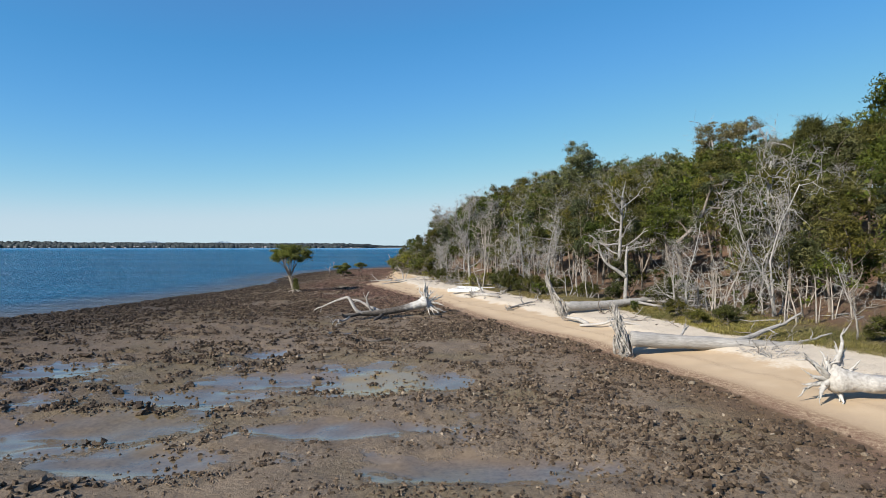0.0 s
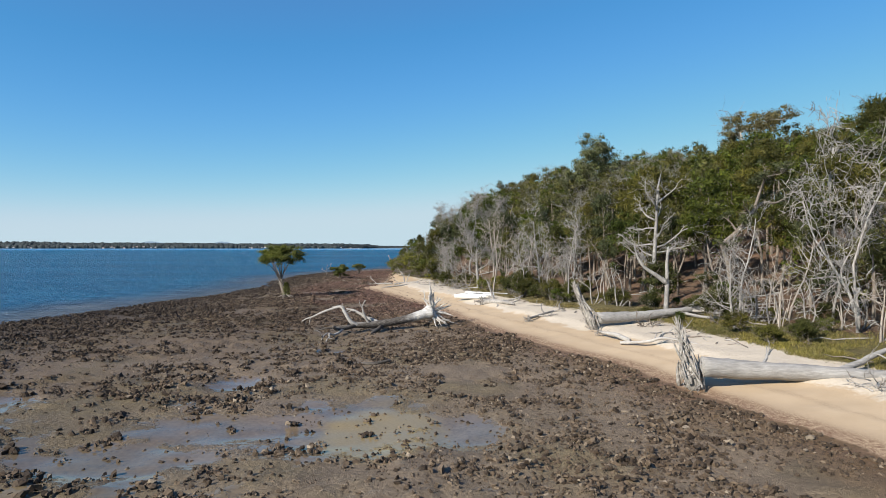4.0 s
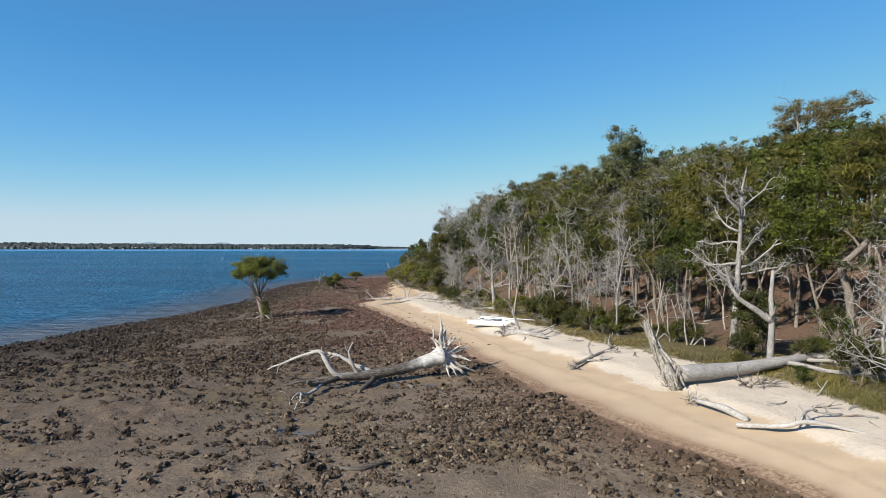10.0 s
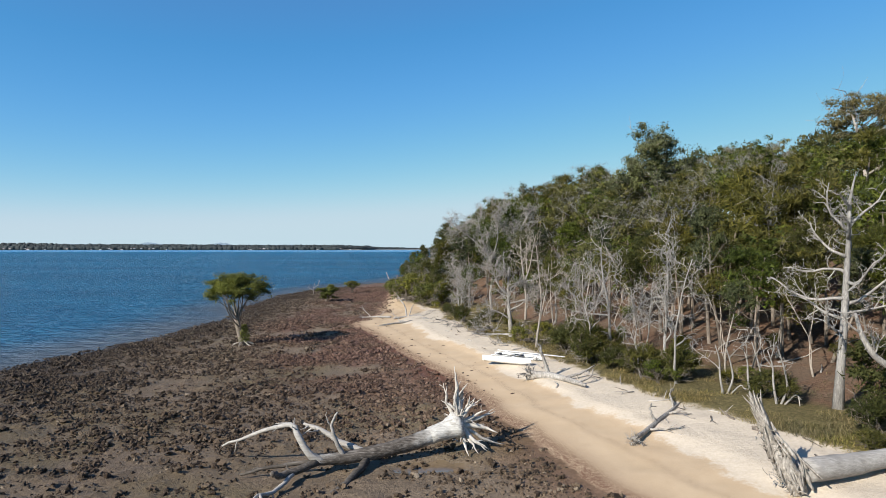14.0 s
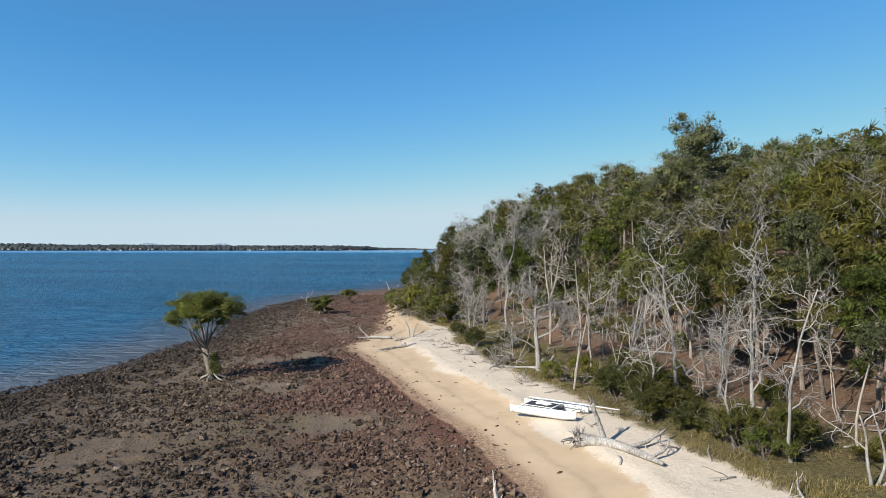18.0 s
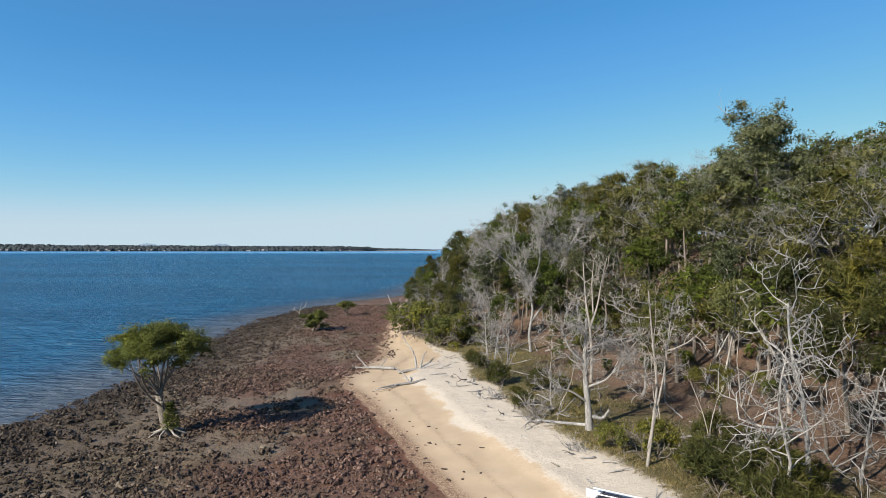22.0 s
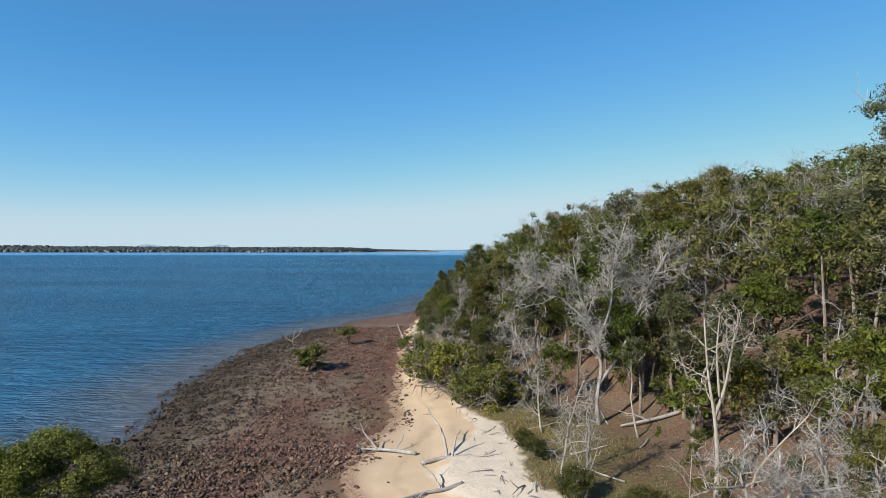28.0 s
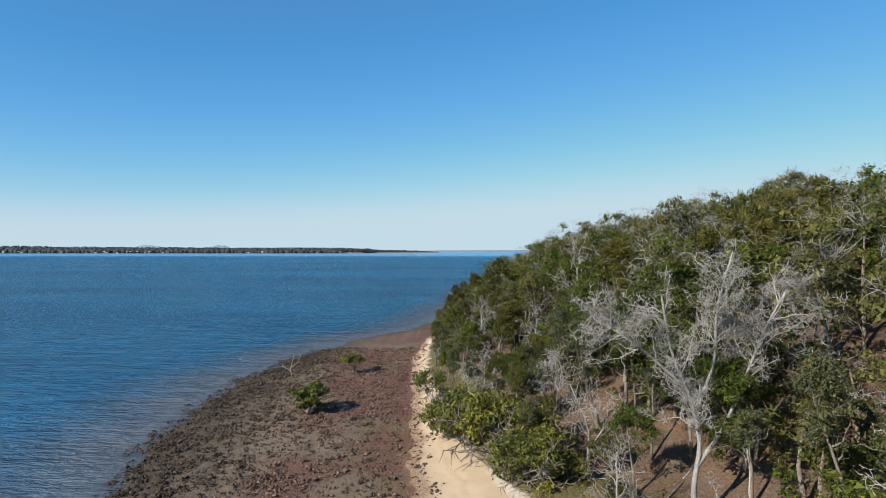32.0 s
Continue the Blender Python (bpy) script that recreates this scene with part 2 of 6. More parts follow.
def wood_material(name, dark, mid, pale, scale=3.0, along=(3.0, 3.0, 0.45)):
    m = Nodes(name)
    p = m.coords()
    grain = m.noise(p, scale * 2.2, 5, 0.65, along)
    blotch = m.noise(p, scale * 0.25, 3)
    c = m.ramp(m.calc("MULTIPLY_ADD", grain, 0.65, m.calc("MULTIPLY", blotch, 0.35)), (0.32, dark), (0.5, mid), (0.66, pale))
    tint = m.ramp(m.chance(), (0.0, (0.78, 0.77, 0.76)), (1.0, (1.08, 1.04, 1.0)))
    m.set(base_color=m.mix(1.0, c, tint, "MULTIPLY"), roughness=0.85, normal=m.bump(grain, 0.6, 0.04))
    return m.mat


def leaf_material(name, dark, mid, pale, gloss=0.5):
    m = Nodes(name)
    c = m.ramp(m.island(), (0.0, dark), (0.5, mid), (1.0, pale))
    tint = m.ramp(m.chance(), (0.0, (0.74, 0.80, 0.80)), (0.5, (1.0, 1.0, 1.0)), (1.0, (1.25, 1.12, 0.9)))
    c = m.mix(1.0, c, tint, "MULTIPLY")
    wide = m.noise(m.place(), 0.16, 3)
    c = m.mix(1.0, c, m.ramp(wide, (0.34, (0.62, 0.70, 0.76)), (0.5, (1.0, 1.0, 1.0)), (0.66, (1.20, 1.22, 0.95))), "MULTIPLY")
    blot = m.noise(m.coords(), 0.55, 2)
    c = m.mix(m.step(blot, 0.42, 0.66, 0.0, 0.55), c, m.mix(1.0, c, (1.22, 1.18, 0.85), "MULTIPLY"))
    m.set(base_color=c, roughness=gloss, specular_ior_level=0.12, normal=m.bump(m.noise(m.place(), 9.0, 3, 0.7), 0.9, 0.10))
    tl = m.t.nodes.new("ShaderNodeBsdfTranslucent")
    m.put(tl.inputs["Color"], m.mix(1.0, c, (1.2, 1.3, 0.5), "MULTIPLY"))
    mx = m.t.nodes.new("ShaderNodeMixShader")
    mx.inputs[0].default_value = 0.16
    m.put(mx.inputs[1], m.bsdf.outputs[0])
    m.put(mx.inputs[2], tl.outputs[0])
    m.t.links.new(mx.outputs[0], m.out.inputs[0])
    return m.mat


def plain_material(name, colour, rough=0.5, vary=0.12, scale=4.0):
    m = Nodes(name)
    n = m.noise(m.coords(), scale, 5)
    lo, hi = tuple(c * (1 - vary) for c in colour), tuple(min(1.0, c * (1 + vary)) for c in colour)
    m.set(base_color=m.ramp(n, (0.35, lo), (0.65, hi)), roughness=rough, normal=m.bump(n, 0.12, 0.01))
    return m.mat


def clod_material():
    m = Nodes("oyster_clod")
    r = m.island()
    n = m.noise(m.place(), 14.0, 4, 0.7)
    red = m.attr("alga")
    a = m.ramp(r, (0.0, (0.030, 0.021, 0.014)), (0.6, (0.078, 0.054, 0.035)), (0.93, (0.135, 0.098, 0.066)), (1.0, (0.24, 0.195, 0.145)))
    b = m.ramp(r, (0.0, (0.050, 0.029, 0.022)), (0.6, (0.122, 0.069, 0.053)), (1.0, (0.20, 0.122, 0.093)))
    c = m.mix(m.calc("MULTIPLY", red, 0.85), a, b)
    c = m.mix(1.0, c, m.ramp(n, (0.3, (0.65, 0.65, 0.65)), (0.7, (1.2, 1.2, 1.2))), "MULTIPLY")
    c = m.mix(m.calc("MULTIPLY", m.attr("weedy"), 0.9), c, m.mix(1.0, c, (0.72, 0.69, 0.67), "MULTIPLY"))
    shore = m.attr("shore")
    c = m.mix(m.calc("MULTIPLY", shore, 0.8), c, m.mix(1.0, c, (0.44, 0.45, 0.47), "MULTIPLY"))
    m.set(base_color=c, roughness=0.7, specular_ior_level=0.2, normal=m.bump(n, 0.8, 0.03))
    return m.mat


def stranded_trunk_material():
    """Dark wood along the middle of the stranded trunk and low at its fork end, bleached towards its root end."""
    m = Nodes("half_bleached_trunk")
    p = m.coords()
    grain = m.noise(p, 4.4, 5, 0.65, (0.35, 2.6, 2.6))
    sep = m.t.nodes.new("ShaderNodeSeparateXYZ")
    m.put(sep.inputs[0], p)
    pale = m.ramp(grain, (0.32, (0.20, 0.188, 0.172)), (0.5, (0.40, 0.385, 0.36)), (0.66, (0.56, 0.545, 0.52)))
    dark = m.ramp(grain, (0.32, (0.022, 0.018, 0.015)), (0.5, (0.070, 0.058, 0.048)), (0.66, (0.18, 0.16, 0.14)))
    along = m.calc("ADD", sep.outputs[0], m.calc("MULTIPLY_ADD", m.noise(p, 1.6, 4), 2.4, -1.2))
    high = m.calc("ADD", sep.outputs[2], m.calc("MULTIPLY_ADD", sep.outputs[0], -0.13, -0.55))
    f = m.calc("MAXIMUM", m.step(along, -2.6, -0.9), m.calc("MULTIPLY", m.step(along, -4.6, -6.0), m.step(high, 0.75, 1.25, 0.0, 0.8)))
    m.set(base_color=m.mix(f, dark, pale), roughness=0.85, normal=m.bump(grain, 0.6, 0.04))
    return m.mat


MAT = dict(
    ground=ground_material(), water=water_material(), clod=clod_material(),
    drift=wood_material("weathered_driftwood", (0.19, 0.182, 0.172), (0.31, 0.298, 0.282), (0.44, 0.43, 0.41), 2.0, (0.35, 2.6, 2.6)),
    drift_dark=wood_material("dark_driftwood", (0.020, 0.017, 0.014), (0.060, 0.051, 0.043), (0.16, 0.145, 0.13), 2.0, (0.35, 2.6, 2.6)),
    root=wood_material("torn_grey_root", (0.050, 0.043, 0.037), (0.26, 0.245, 0.225), (0.50, 0.485, 0.46), 3.0, (1.6, 1.6, 0.7)),
    stranded=stranded_trunk_material(),
    bleached=wood_material("sun_bleached_wood", (0.20, 0.188, 0.172), (0.40, 0.385, 0.36), (0.58, 0.565, 0.54), 2.0, (1.2, 1.2, 1.2)),
    twig=wood_material("fine_twigs", (0.12, 0.112, 0.104), (0.24, 0.225, 0.21), (0.38, 0.36, 0.335)),
    dead=wood_material("dead_branch_wood", (0.105, 0.100, 0.095), (0.26, 0.250, 0.236), (0.47, 0.455, 0.43)),
    bark=wood_material("grey_brown_bark", (0.066, 0.053, 0.042), (0.156, 0.132, 0.109), (0.281, 0.249, 0.218)),
    pale_bark=wood_material("pale_paper_bark", (0.156, 0.132, 0.113), (0.312, 0.281, 0.245), (0.452, 0.417, 0.371)),
    leaf_dense=leaf_material("dense_green_leaf", (0.026, 0.034, 0.008), (0.058, 0.072, 0.014), (0.108, 0.128, 0.026)),
    leaf_olive=leaf_material("olive_needle_leaf", (0.028, 0.031, 0.010), (0.067, 0.068, 0.020), (0.120, 0.112, 0.037)),
    leaf_grey=leaf_material("grey_green_leaf", (0.034, 0.039, 0.018), (0.074, 0.080, 0.038), (0.130, 0.132, 0.070)),
    leaf_pale=leaf_material("pale_gum_leaf", (0.060, 0.064, 0.034), (0.125, 0.128, 0.068), (0.205, 0.200, 0.115)),
    leaf_gum=leaf_material("bronze_gum_leaf", (0.060, 0.054, 0.025), (0.125, 0.106, 0.052), (0.200, 0.162, 0.090)),
    leaf_mangrove=leaf_material("yellow_green_mangrove_leaf", (0.042, 0.048, 0.012), (0.100, 0.108, 0.025), (0.185, 0.178, 0.050)),
    grass=leaf_material("grass_blade", (0.085, 0.084, 0.026), (0.175, 0.160, 0.055), (0.310, 0.255, 0.125), 0.6),
    straw_grass=leaf_material("straw_grass_blade", (0.090, 0.078, 0.034), (0.180, 0.148, 0.070), (0.330, 0.255, 0.145), 0.6),
    white=plain_material("white_gelcoat", (0.70, 0.70, 0.68), 0.3, 0.05),
    mesh=plain_material("black_trampoline_mesh", (0.03, 0.03, 0.035), 0.6, 0.2, 20.0),
    metal=plain_material("dull_aluminium", (0.55, 0.55, 0.55), 0.35, 0.1),
    blue=plain_material("blue_stripe", (0.05, 0.12, 0.35), 0.4),
    # the blue in the far trees is distance haze mixed into their colour
    far_wood=plain_material("haze_tinted_woodland", (0.020, 0.027, 0.028), 0.9, 0.45, 0.03),
    # air haze over the hills, painted as a pale blue-grey base colour
    far_hill=plain_material("haze_coloured_hill", (0.14, 0.19, 0.24), 1.0, 0.08, 0.01),
    far_sand=plain_material("far_beach", (0.10, 0.095, 0.085), 0.9, 0.2, 0.02),
    house_wall=plain_material("pale_house_wall", (0.45, 0.44, 0.42), 0.8, 0.1, 0.3),
    house_roof=plain_material("house_roof", (0.30, 0.22, 0.19), 0.8, 0.3, 0.2),
)


# ---- mesh helpers ----
def mesh_of(name, verts, quads=(), tris=(), smooth=False, floats=None):
    """A mesh from arrays of vertices, four-cornered and three-cornered faces, with float values per vertex."""
    verts = np.asarray(verts, dtype=np.float32).reshape(-1, 3)
    quads = np.asarray(quads, dtype=np.int32).reshape(-1, 4)
    tris = np.asarray(tris, dtype=np.int32).reshape(-1, 3)
    me = bpy.data.meshes.new(name)
    me.vertices.add(len(verts))
    me.vertices.foreach_set("co", verts.ravel())
    loops = np.concatenate([quads.ravel(), tris.ravel()])
    me.loops.add(len(loops))
    me.loops.foreach_set("vertex_index", loops)
    n = len(quads) + len(tris)
    me.polygons.add(n)
    starts = np.concatenate([np.arange(len(quads)) * 4, len(quads) * 4 + np.arange(len(tris)) * 3]).astype(np.int32)
    me.polygons.foreach_set("loop_start", starts)
    me.polygons.foreach_set("use_smooth", np.full(n, smooth))
    for key, vals in (floats or {}).items():
        a = me.attributes.new(key, "FLOAT", "POINT")
        a.data.foreach_set("value", np.asarray(vals, dtype=np.float32))
    me.update()
    me.validate()
    return me


def piece(name, me, material, parent=None, label=""):
    """Links a mesh as one object, under a thing or part where one is given."""
    me.materials.append(material)
    ob = new(name, me)
    if parent is not None:
        ob.parent = parent
    if label:
        ob["label"] = label
    return ob


GOLD = (1 + 5 ** 0.5) / 2
ICO_V = np.array([(-1, GOLD, 0), (1, GOLD, 0), (-1, -GOLD, 0), (1, -GOLD, 0), (0, -1, GOLD), (0, 1, GOLD), (0, -1, -GOLD), (0, 1, -GOLD), (GOLD, 0, -1), (GOLD, 0, 1), (-GOLD, 0, -1), (-GOLD, 0, 1)]) / 1.9
ICO_T = np.array([(0, 11, 5), (0, 5, 1), (0, 1, 7), (0, 7, 10), (0, 10, 11), (1, 5, 9), (5, 11, 4), (11, 10, 2), (10, 7, 6), (7, 1, 8), (3, 9, 4), (3, 4, 2), (3, 2, 6), (3, 6, 8), (3, 8, 9), (4, 9, 5), (2, 4, 11), (6, 2, 10), (8, 6, 7), (9, 8, 1)])


class Shape:
    """Gathers tubes, leaves and boxes into one mesh."""

    def __init__(self):
        self.v, self.q, self.t, self.n = [], [], [], 0

    def add(self, v, q=None, t=None):
        v = np.asarray(v, dtype=float).reshape(-1, 3)
        if q is not None and len(q):
            self.q.append(np.asarray(q).reshape(-1, 4) + self.n)
        if t is not None and len(t):
            self.t.append(np.asarray(t).reshape(-1, 3) + self.n)
        self.v.append(v)
        self.n += len(v)

    def tube(self, pts, radii, sides=5, cap=True, lumpy=0.0, rng=None):
        pts, radii = np.asarray(pts, float), np.asarray(radii, float)
        tan = np.gradient(pts, axis=0)
        tan /= np.linalg.norm(tan, axis=1)[:, None] + 1e-9
        ref = np.array([0.31, 0.17, 0.93]) if abs(tan[0][2]) < 0.8 else np.array([0.95, 0.2, 0.1])
        a = np.cross(tan, ref)
        a /= np.linalg.norm(a, axis=1)[:, None] + 1e-9
        b = np.cross(tan, a)
        ang = np.arange(sides) * 2 * math.pi / sides
        rad = radii[:, None] * np.ones(sides)
        if lumpy:
            rad = rad * (1 + lumpy * rng.uniform(-1, 1, rad.shape))
        ring = pts[:, None, :] + rad[:, :, None] * (np.cos(ang)[None, :, None] * a[:, None, :] + np.sin(ang)[None, :, None] * b[:, None, :])
        k = len(pts)
        i = np.arange(k - 1)[:, None] * sides
        j = np.arange(sides)[None, :]
        q = np.stack([i + j, i + (j + 1) % sides, i + sides + (j + 1) % sides, i + sides + j], -1).reshape(-1, 4)
        v = ring.reshape(-1, 3)
        t = []
        if cap:
            v = np.vstack([v, pts[-1] + tan[-1] * radii[-1] * 0.6, pts[0] - tan[0] * radii[0] * 0.3])
            e = (k - 1) * sides
            t = [(e + s, e + (s + 1) % sides, k * sides) for s in range(sides)] + [((s + 1) % sides, s, k * sides + 1) for s in range(sides)]
        self.add(v, q, t)

    def leaves(self, pos, size, rng, long=1.6, droop=0.0, corners=3):
        """Small leaves or sprays round each position, of three or four corners."""
        pos = np.asarray(pos, float).reshape(-1, 3)
        n = len(pos)
        if not n:
            return
        a = rng.normal(size=(n, 3))
        a[:, 2] = a[:, 2] * (1 - droop) - droop * 1.5
        a /= np.linalg.norm(a, axis=1)[:, None]
        b = np.cross(a, rng.normal(size=(n, 3)))
        b /= np.linalg.norm(b, axis=1)[:, None] + 1e-9
        s = (size * rng.uniform(0.6, 1.35, n))[:, None]
        a, b = a * s * long * 0.5, b * s * 0.5
        c = np.cross(a, b)
        c = c / (np.linalg.norm(c, axis=1)[:, None] + 1e-9) * s * 0.12
        if corners == 3:
            self.add(np.stack([pos - a - b * 0.6, pos + a * 1.1, pos - a * 0.4 + b * 0.95], 1).reshape(-1, 3), None, np.arange(n * 3).reshape(-1, 3))
            return
        v = np.stack([pos - a, pos - b * 0.8 + c, pos + a, pos + b * 0.8 + c], 1).reshape(-1, 3)
        self.add(v, np.arange(n * 4).reshape(-1, 4))

    def clumps(self, centres, radius, count, size, rng, flat=0.6, long=1.7, fuzzy=False, inner=0):
        """Leaf clumps: each a rounded tuft whose leaves lie along its skin, or stand out from it."""
        centres = np.asarray(centres, float).reshape(-1, 3)
        m = len(centres)
        if not m:
            return
        rad = np.repeat(radius * rng.uniform(0.65, 1.3, m), count)[:, None]
        cen = np.repeat(centres, count, 0)
        n = len(cen)
        d = rng.normal(size=(n, 3))
        d /= np.linalg.norm(d, axis=1)[:, None]
        d[:, 2] = np.where(d[:, 2] < -0.25, -d[:, 2] * 0.8, d[:, 2])
        pos = cen + d * rad * (1, 1, flat) * np.repeat(rng.uniform(0.75, 1.35, (m, 3)), count, 0) * rng.uniform(0.40, 1.12, (n, 1))
        nrm = d / np.array([1, 1, flat]) + rng.normal(size=(n, 3)) * 0.6
        nrm /= np.linalg.norm(nrm, axis=1)[:, None]
        side = np.cross(nrm, rng.normal(size=(n, 3)))
        side /= np.linalg.norm(side, axis=1)[:, None] + 1e-9
        a, b = (nrm, side) if fuzzy else (side, np.cross(nrm, side))
        s = (size * rng.uniform(0.65, 1.35, n))[:, None]
        a, b = a * s * long * 0.5, b * s * 0.5
        self.add(np.stack([pos - a - b * 0.7, pos + a * 1.1, pos - a * 0.4 + b], 1).reshape(-1, 3), None, np.arange(n * 3).reshape(-1, 3))
        if inner:
            # the leafy inside of each clump
            n = m * inner
            pos = np.repeat(centres, inner, 0) + rng.normal(size=(n, 3)) * radius * (0.30, 0.30, 0.24)
            a, b = rng.normal(size=(2, n, 3))
            a *= radius * 0.24 / np.linalg.norm(a, axis=1)[:, None]
            b *= radius * 0.24 / np.linalg.norm(b, axis=1)[:, None]
            self.add(np.stack([pos - a - b * 0.7, pos + a, pos - a * 0.4 + b], 1).reshape(-1, 3), None, np.arange(n * 3).reshape(-1, 3))

    def box(self, lo, hi):
        x0, y0, z0 = lo
        x1, y1, z1 = hi
        v = [(x0, y0, z0), (x1, y0, z0), (x1, y1, z0), (x0, y1, z0), (x0, y0, z1), (x1, y0, z1), (x1, y1, z1), (x0, y1, z1)]
        self.add(v, [(3, 2, 1, 0), (4, 5, 6, 7), (0, 1, 5, 4), (1, 2, 6, 5), (2, 3, 7, 6), (3, 0, 4, 7)])

    def mesh(self, name, smooth=False, floats=None):
        v = np.vstack(self.v) if self.v else np.zeros((0, 3))
        return mesh_of(name, v, np.vstack(self.q) if self.q else (), np.vstack(self.t) if self.t else (), smooth, floats)


def empty(name, x, y, z, label, category, group="", kind=""):
    ob = new(name)
    ob.empty_display_size = 0.2
    ob.location = (x, y, z)
    return tagged(ob, label, category, group, kind)


# ---- the lie of the land ----
WATER = [(-400, -190), (-60, -75), (0, -60), (40, -53), (68, -48.8), (87, -43.2), (107, -39.3), (124, -36.3), (140, -37.5), (153, -39.2), (170, -40.8), (185, -39.4), (196, -37.5), (208, -33), (221, -29), (237, -18.5), (251, -13.5), (280, -9), (330, 0), (500, 27), (800, 78), (2000, 330), (5000, 1500)]
SAND = [(-400, 60), (-30, 24), (0, 19.5), (10, 18), (22, 16.2), (31, 14.9), (36, 13.9), (40, 12.1), (45, 11.6), (48, 10.6), (52, 8.7), (59, 5.8), (67, 2.9), (73, 1.1), (81, -0.9), (91, -4.4), (99, -7.7), (109, -11), (118, -14.5), (124, -15.8), (127, -15.5), (136, -13.5), (149, -14.5), (168, -14.9), (182, -16.4), (200, -16), (237, -12), (251, -9), (280, -5), (330, 4), (500, 31), (800, 82), (2000, 334), (5000, 1504)]
GRASS = [(-400, 75), (-30, 40), (0, 35), (20, 31), (30, 28), (36, 25.8), (40, 23.3), (44, 20.8), (49, 20), (56, 19), (62, 18), (67, 15.5), (73, 12.4), (79, 10), (86, 7.4), (93, 5.8), (98, 3.6), (104, 1.0), (112, -0.2), (118, -2.4), (128, -2.9), (131.5, -3.0), (134, -6.0), (143, -8.7), (158, -11), (181, -13.4), (200, -14), (237, -10), (251, -7), (280, -3), (330, 6), (500, 33), (800, 84), (2000, 336), (5000, 1506)]
SIDE_OF = {k: np.array(c, float) for k, c in (("w", WATER), ("s", SAND), ("g", GRASS))}
_rng = np.random.default_rng(5)
_lat = _rng.random((256, 256))


def vnoise(x, y, scale):
    """Smooth value noise from 0 to 1; scale is the size of a cell in metres."""
    x, y = np.asarray(x, float) / scale, np.asarray(y, float) / scale
    xi, yi = np.floor(x).astype(int), np.floor(y).astype(int)
    fx, fy = x - xi, y - yi
    fx, fy = fx * fx * (3 - 2 * fx), fy * fy * (3 - 2 * fy)
    g = lambda a, b: _lat[a % 256, b % 256]
    return (g(xi, yi) * (1 - fx) + g(xi + 1, yi) * fx) * (1 - fy) + (g(xi, yi + 1) * (1 - fx) + g(xi + 1, yi + 1) * fx) * fy


def edge(which, y):
    y = np.asarray(y, float)
    c = SIDE_OF[which]
    smooth = sum(np.interp(y + o, c[:, 0], c[:, 1]) for o in (-1.5, 0.0, 1.5)) / 3
    if which == "w":
        return smooth + (vnoise(y, y * 0, 5.0) - 0.5) * 2.4
    if which == "s":
        smooth = smooth + np.clip((y - 116) / 12, 0, 1) * np.clip((200 - y) / 30, 0, 1) * ((vnoise(y, y * 0 + 31, 5.0) - 0.4) * 3.0 + (vnoise(y, y * 0 + 47, 1.6) - 0.5) * 1.4)
    return smooth + (vnoise(y, y * 0 + 9, 3.0) - 0.5) * 0.7


POOLS = [(-5.0, 36.5, 4.4, 4.6), (-11.0, 36.0, 3.6, 2.4), (-13.5, 32.0, 4.0, 2.4), (-24.5, 39.0, 3.0, 3.4), (-13.0, 45.0, 1.6, 2.2), (-15, 27.0, 5.0, 2.2), (-5, 26.5, 4.5, 1.8), (-3.4, 66.0, 2.4, 0.9), (0.2, 35.5, 1.6, 3.0), (2, 21.5, 5, 1.6), (-26, 31, 3, 1.6), (-9, 56, 1.5, 1.2), (-18.0, 25.5, 6.0, 3.0), (-11.5, 22.5, 4.0, 1.8)]


def ground_z(x, y):
    x, y = np.asarray(x, float), np.asarray(y, float)
    w, s, g = edge("w", y), edge("s", y), edge("g", y)
    t = np.clip((x - w) / (s - w), 0, 1)
    mud = np.interp(t, [0, 0.05, 0.14, 0.72, 0.93, 1], [-0.16, 0.02, 0.10, 0.12, 0.30, 0.50])
    flat = np.clip((s - x) / 4, 0, 1) * np.clip((x - w) / 2, 0, 1)
    mud = mud + flat * ((vnoise(x, y, 3.2) - 0.5) * 0.14 + (vnoise(x + 50, y, 1.1) - 0.5) * 0.10)
    for px, py, rx, ry in POOLS:
        d = ((x - px) / rx) ** 2 + ((y - py) / ry) ** 2
        mud = mud - 0.17 * np.exp(-d * d)
        flat = flat * (1 - 0.92 * np.exp(-d * d * 0.6))
    lump = np.clip(vnoise(x + 11, y, 0.62) * 0.6 + vnoise(x, y + 23, 0.34) * 0.6 - 0.52, 0, 1) * np.clip(vnoise(x + 90, y + 5, 4.5) * 2.2 - 0.35, 0.25, 1)
    mud = mud + flat * lump * 0.42
    b = np.clip((x - s) / (g - s), 0, 1)
    beach = np.interp(b, [0, 0.15, 0.50, 0.60, 1], [0.50, 0.66, 1.05, 1.34, 1.60]) + (vnoise(x, y, 1.3) - 0.5) * 0.10 * np.clip(b * 4, 0, 1)
    d = x - g
    hill = np.interp(y, [-100, 40, 120, 220, 330, 900], [1.0, 1.0, 1.0, 0.97, 0.75, 0.6])
    far = np.clip((y - 108) / 34, 0, 1)
    rise = np.interp(d, [0, 3, 10, 20, 35, 60, 100, 200], [0, 0.28, 0.5, 2.2, 7.4, 13.0, 16.5, 18]) * (1 - far) + np.interp(d, [0, 3, 10, 20, 35, 60, 100, 200], [0, 0.3, 1.5, 6.2, 11.0, 14.8, 17.0, 18]) * far
    land = 1.60 + rise * hill + (vnoise(x, y, 4.0) - 0.5) * 0.35 * np.clip(d / 4, 0, 1)
    sea = -0.16 - np.minimum((w - x) * 0.035, 4.0)
    return np.where(x < w, sea, np.where(x < s, mud, np.where(x < g, beach, land)))


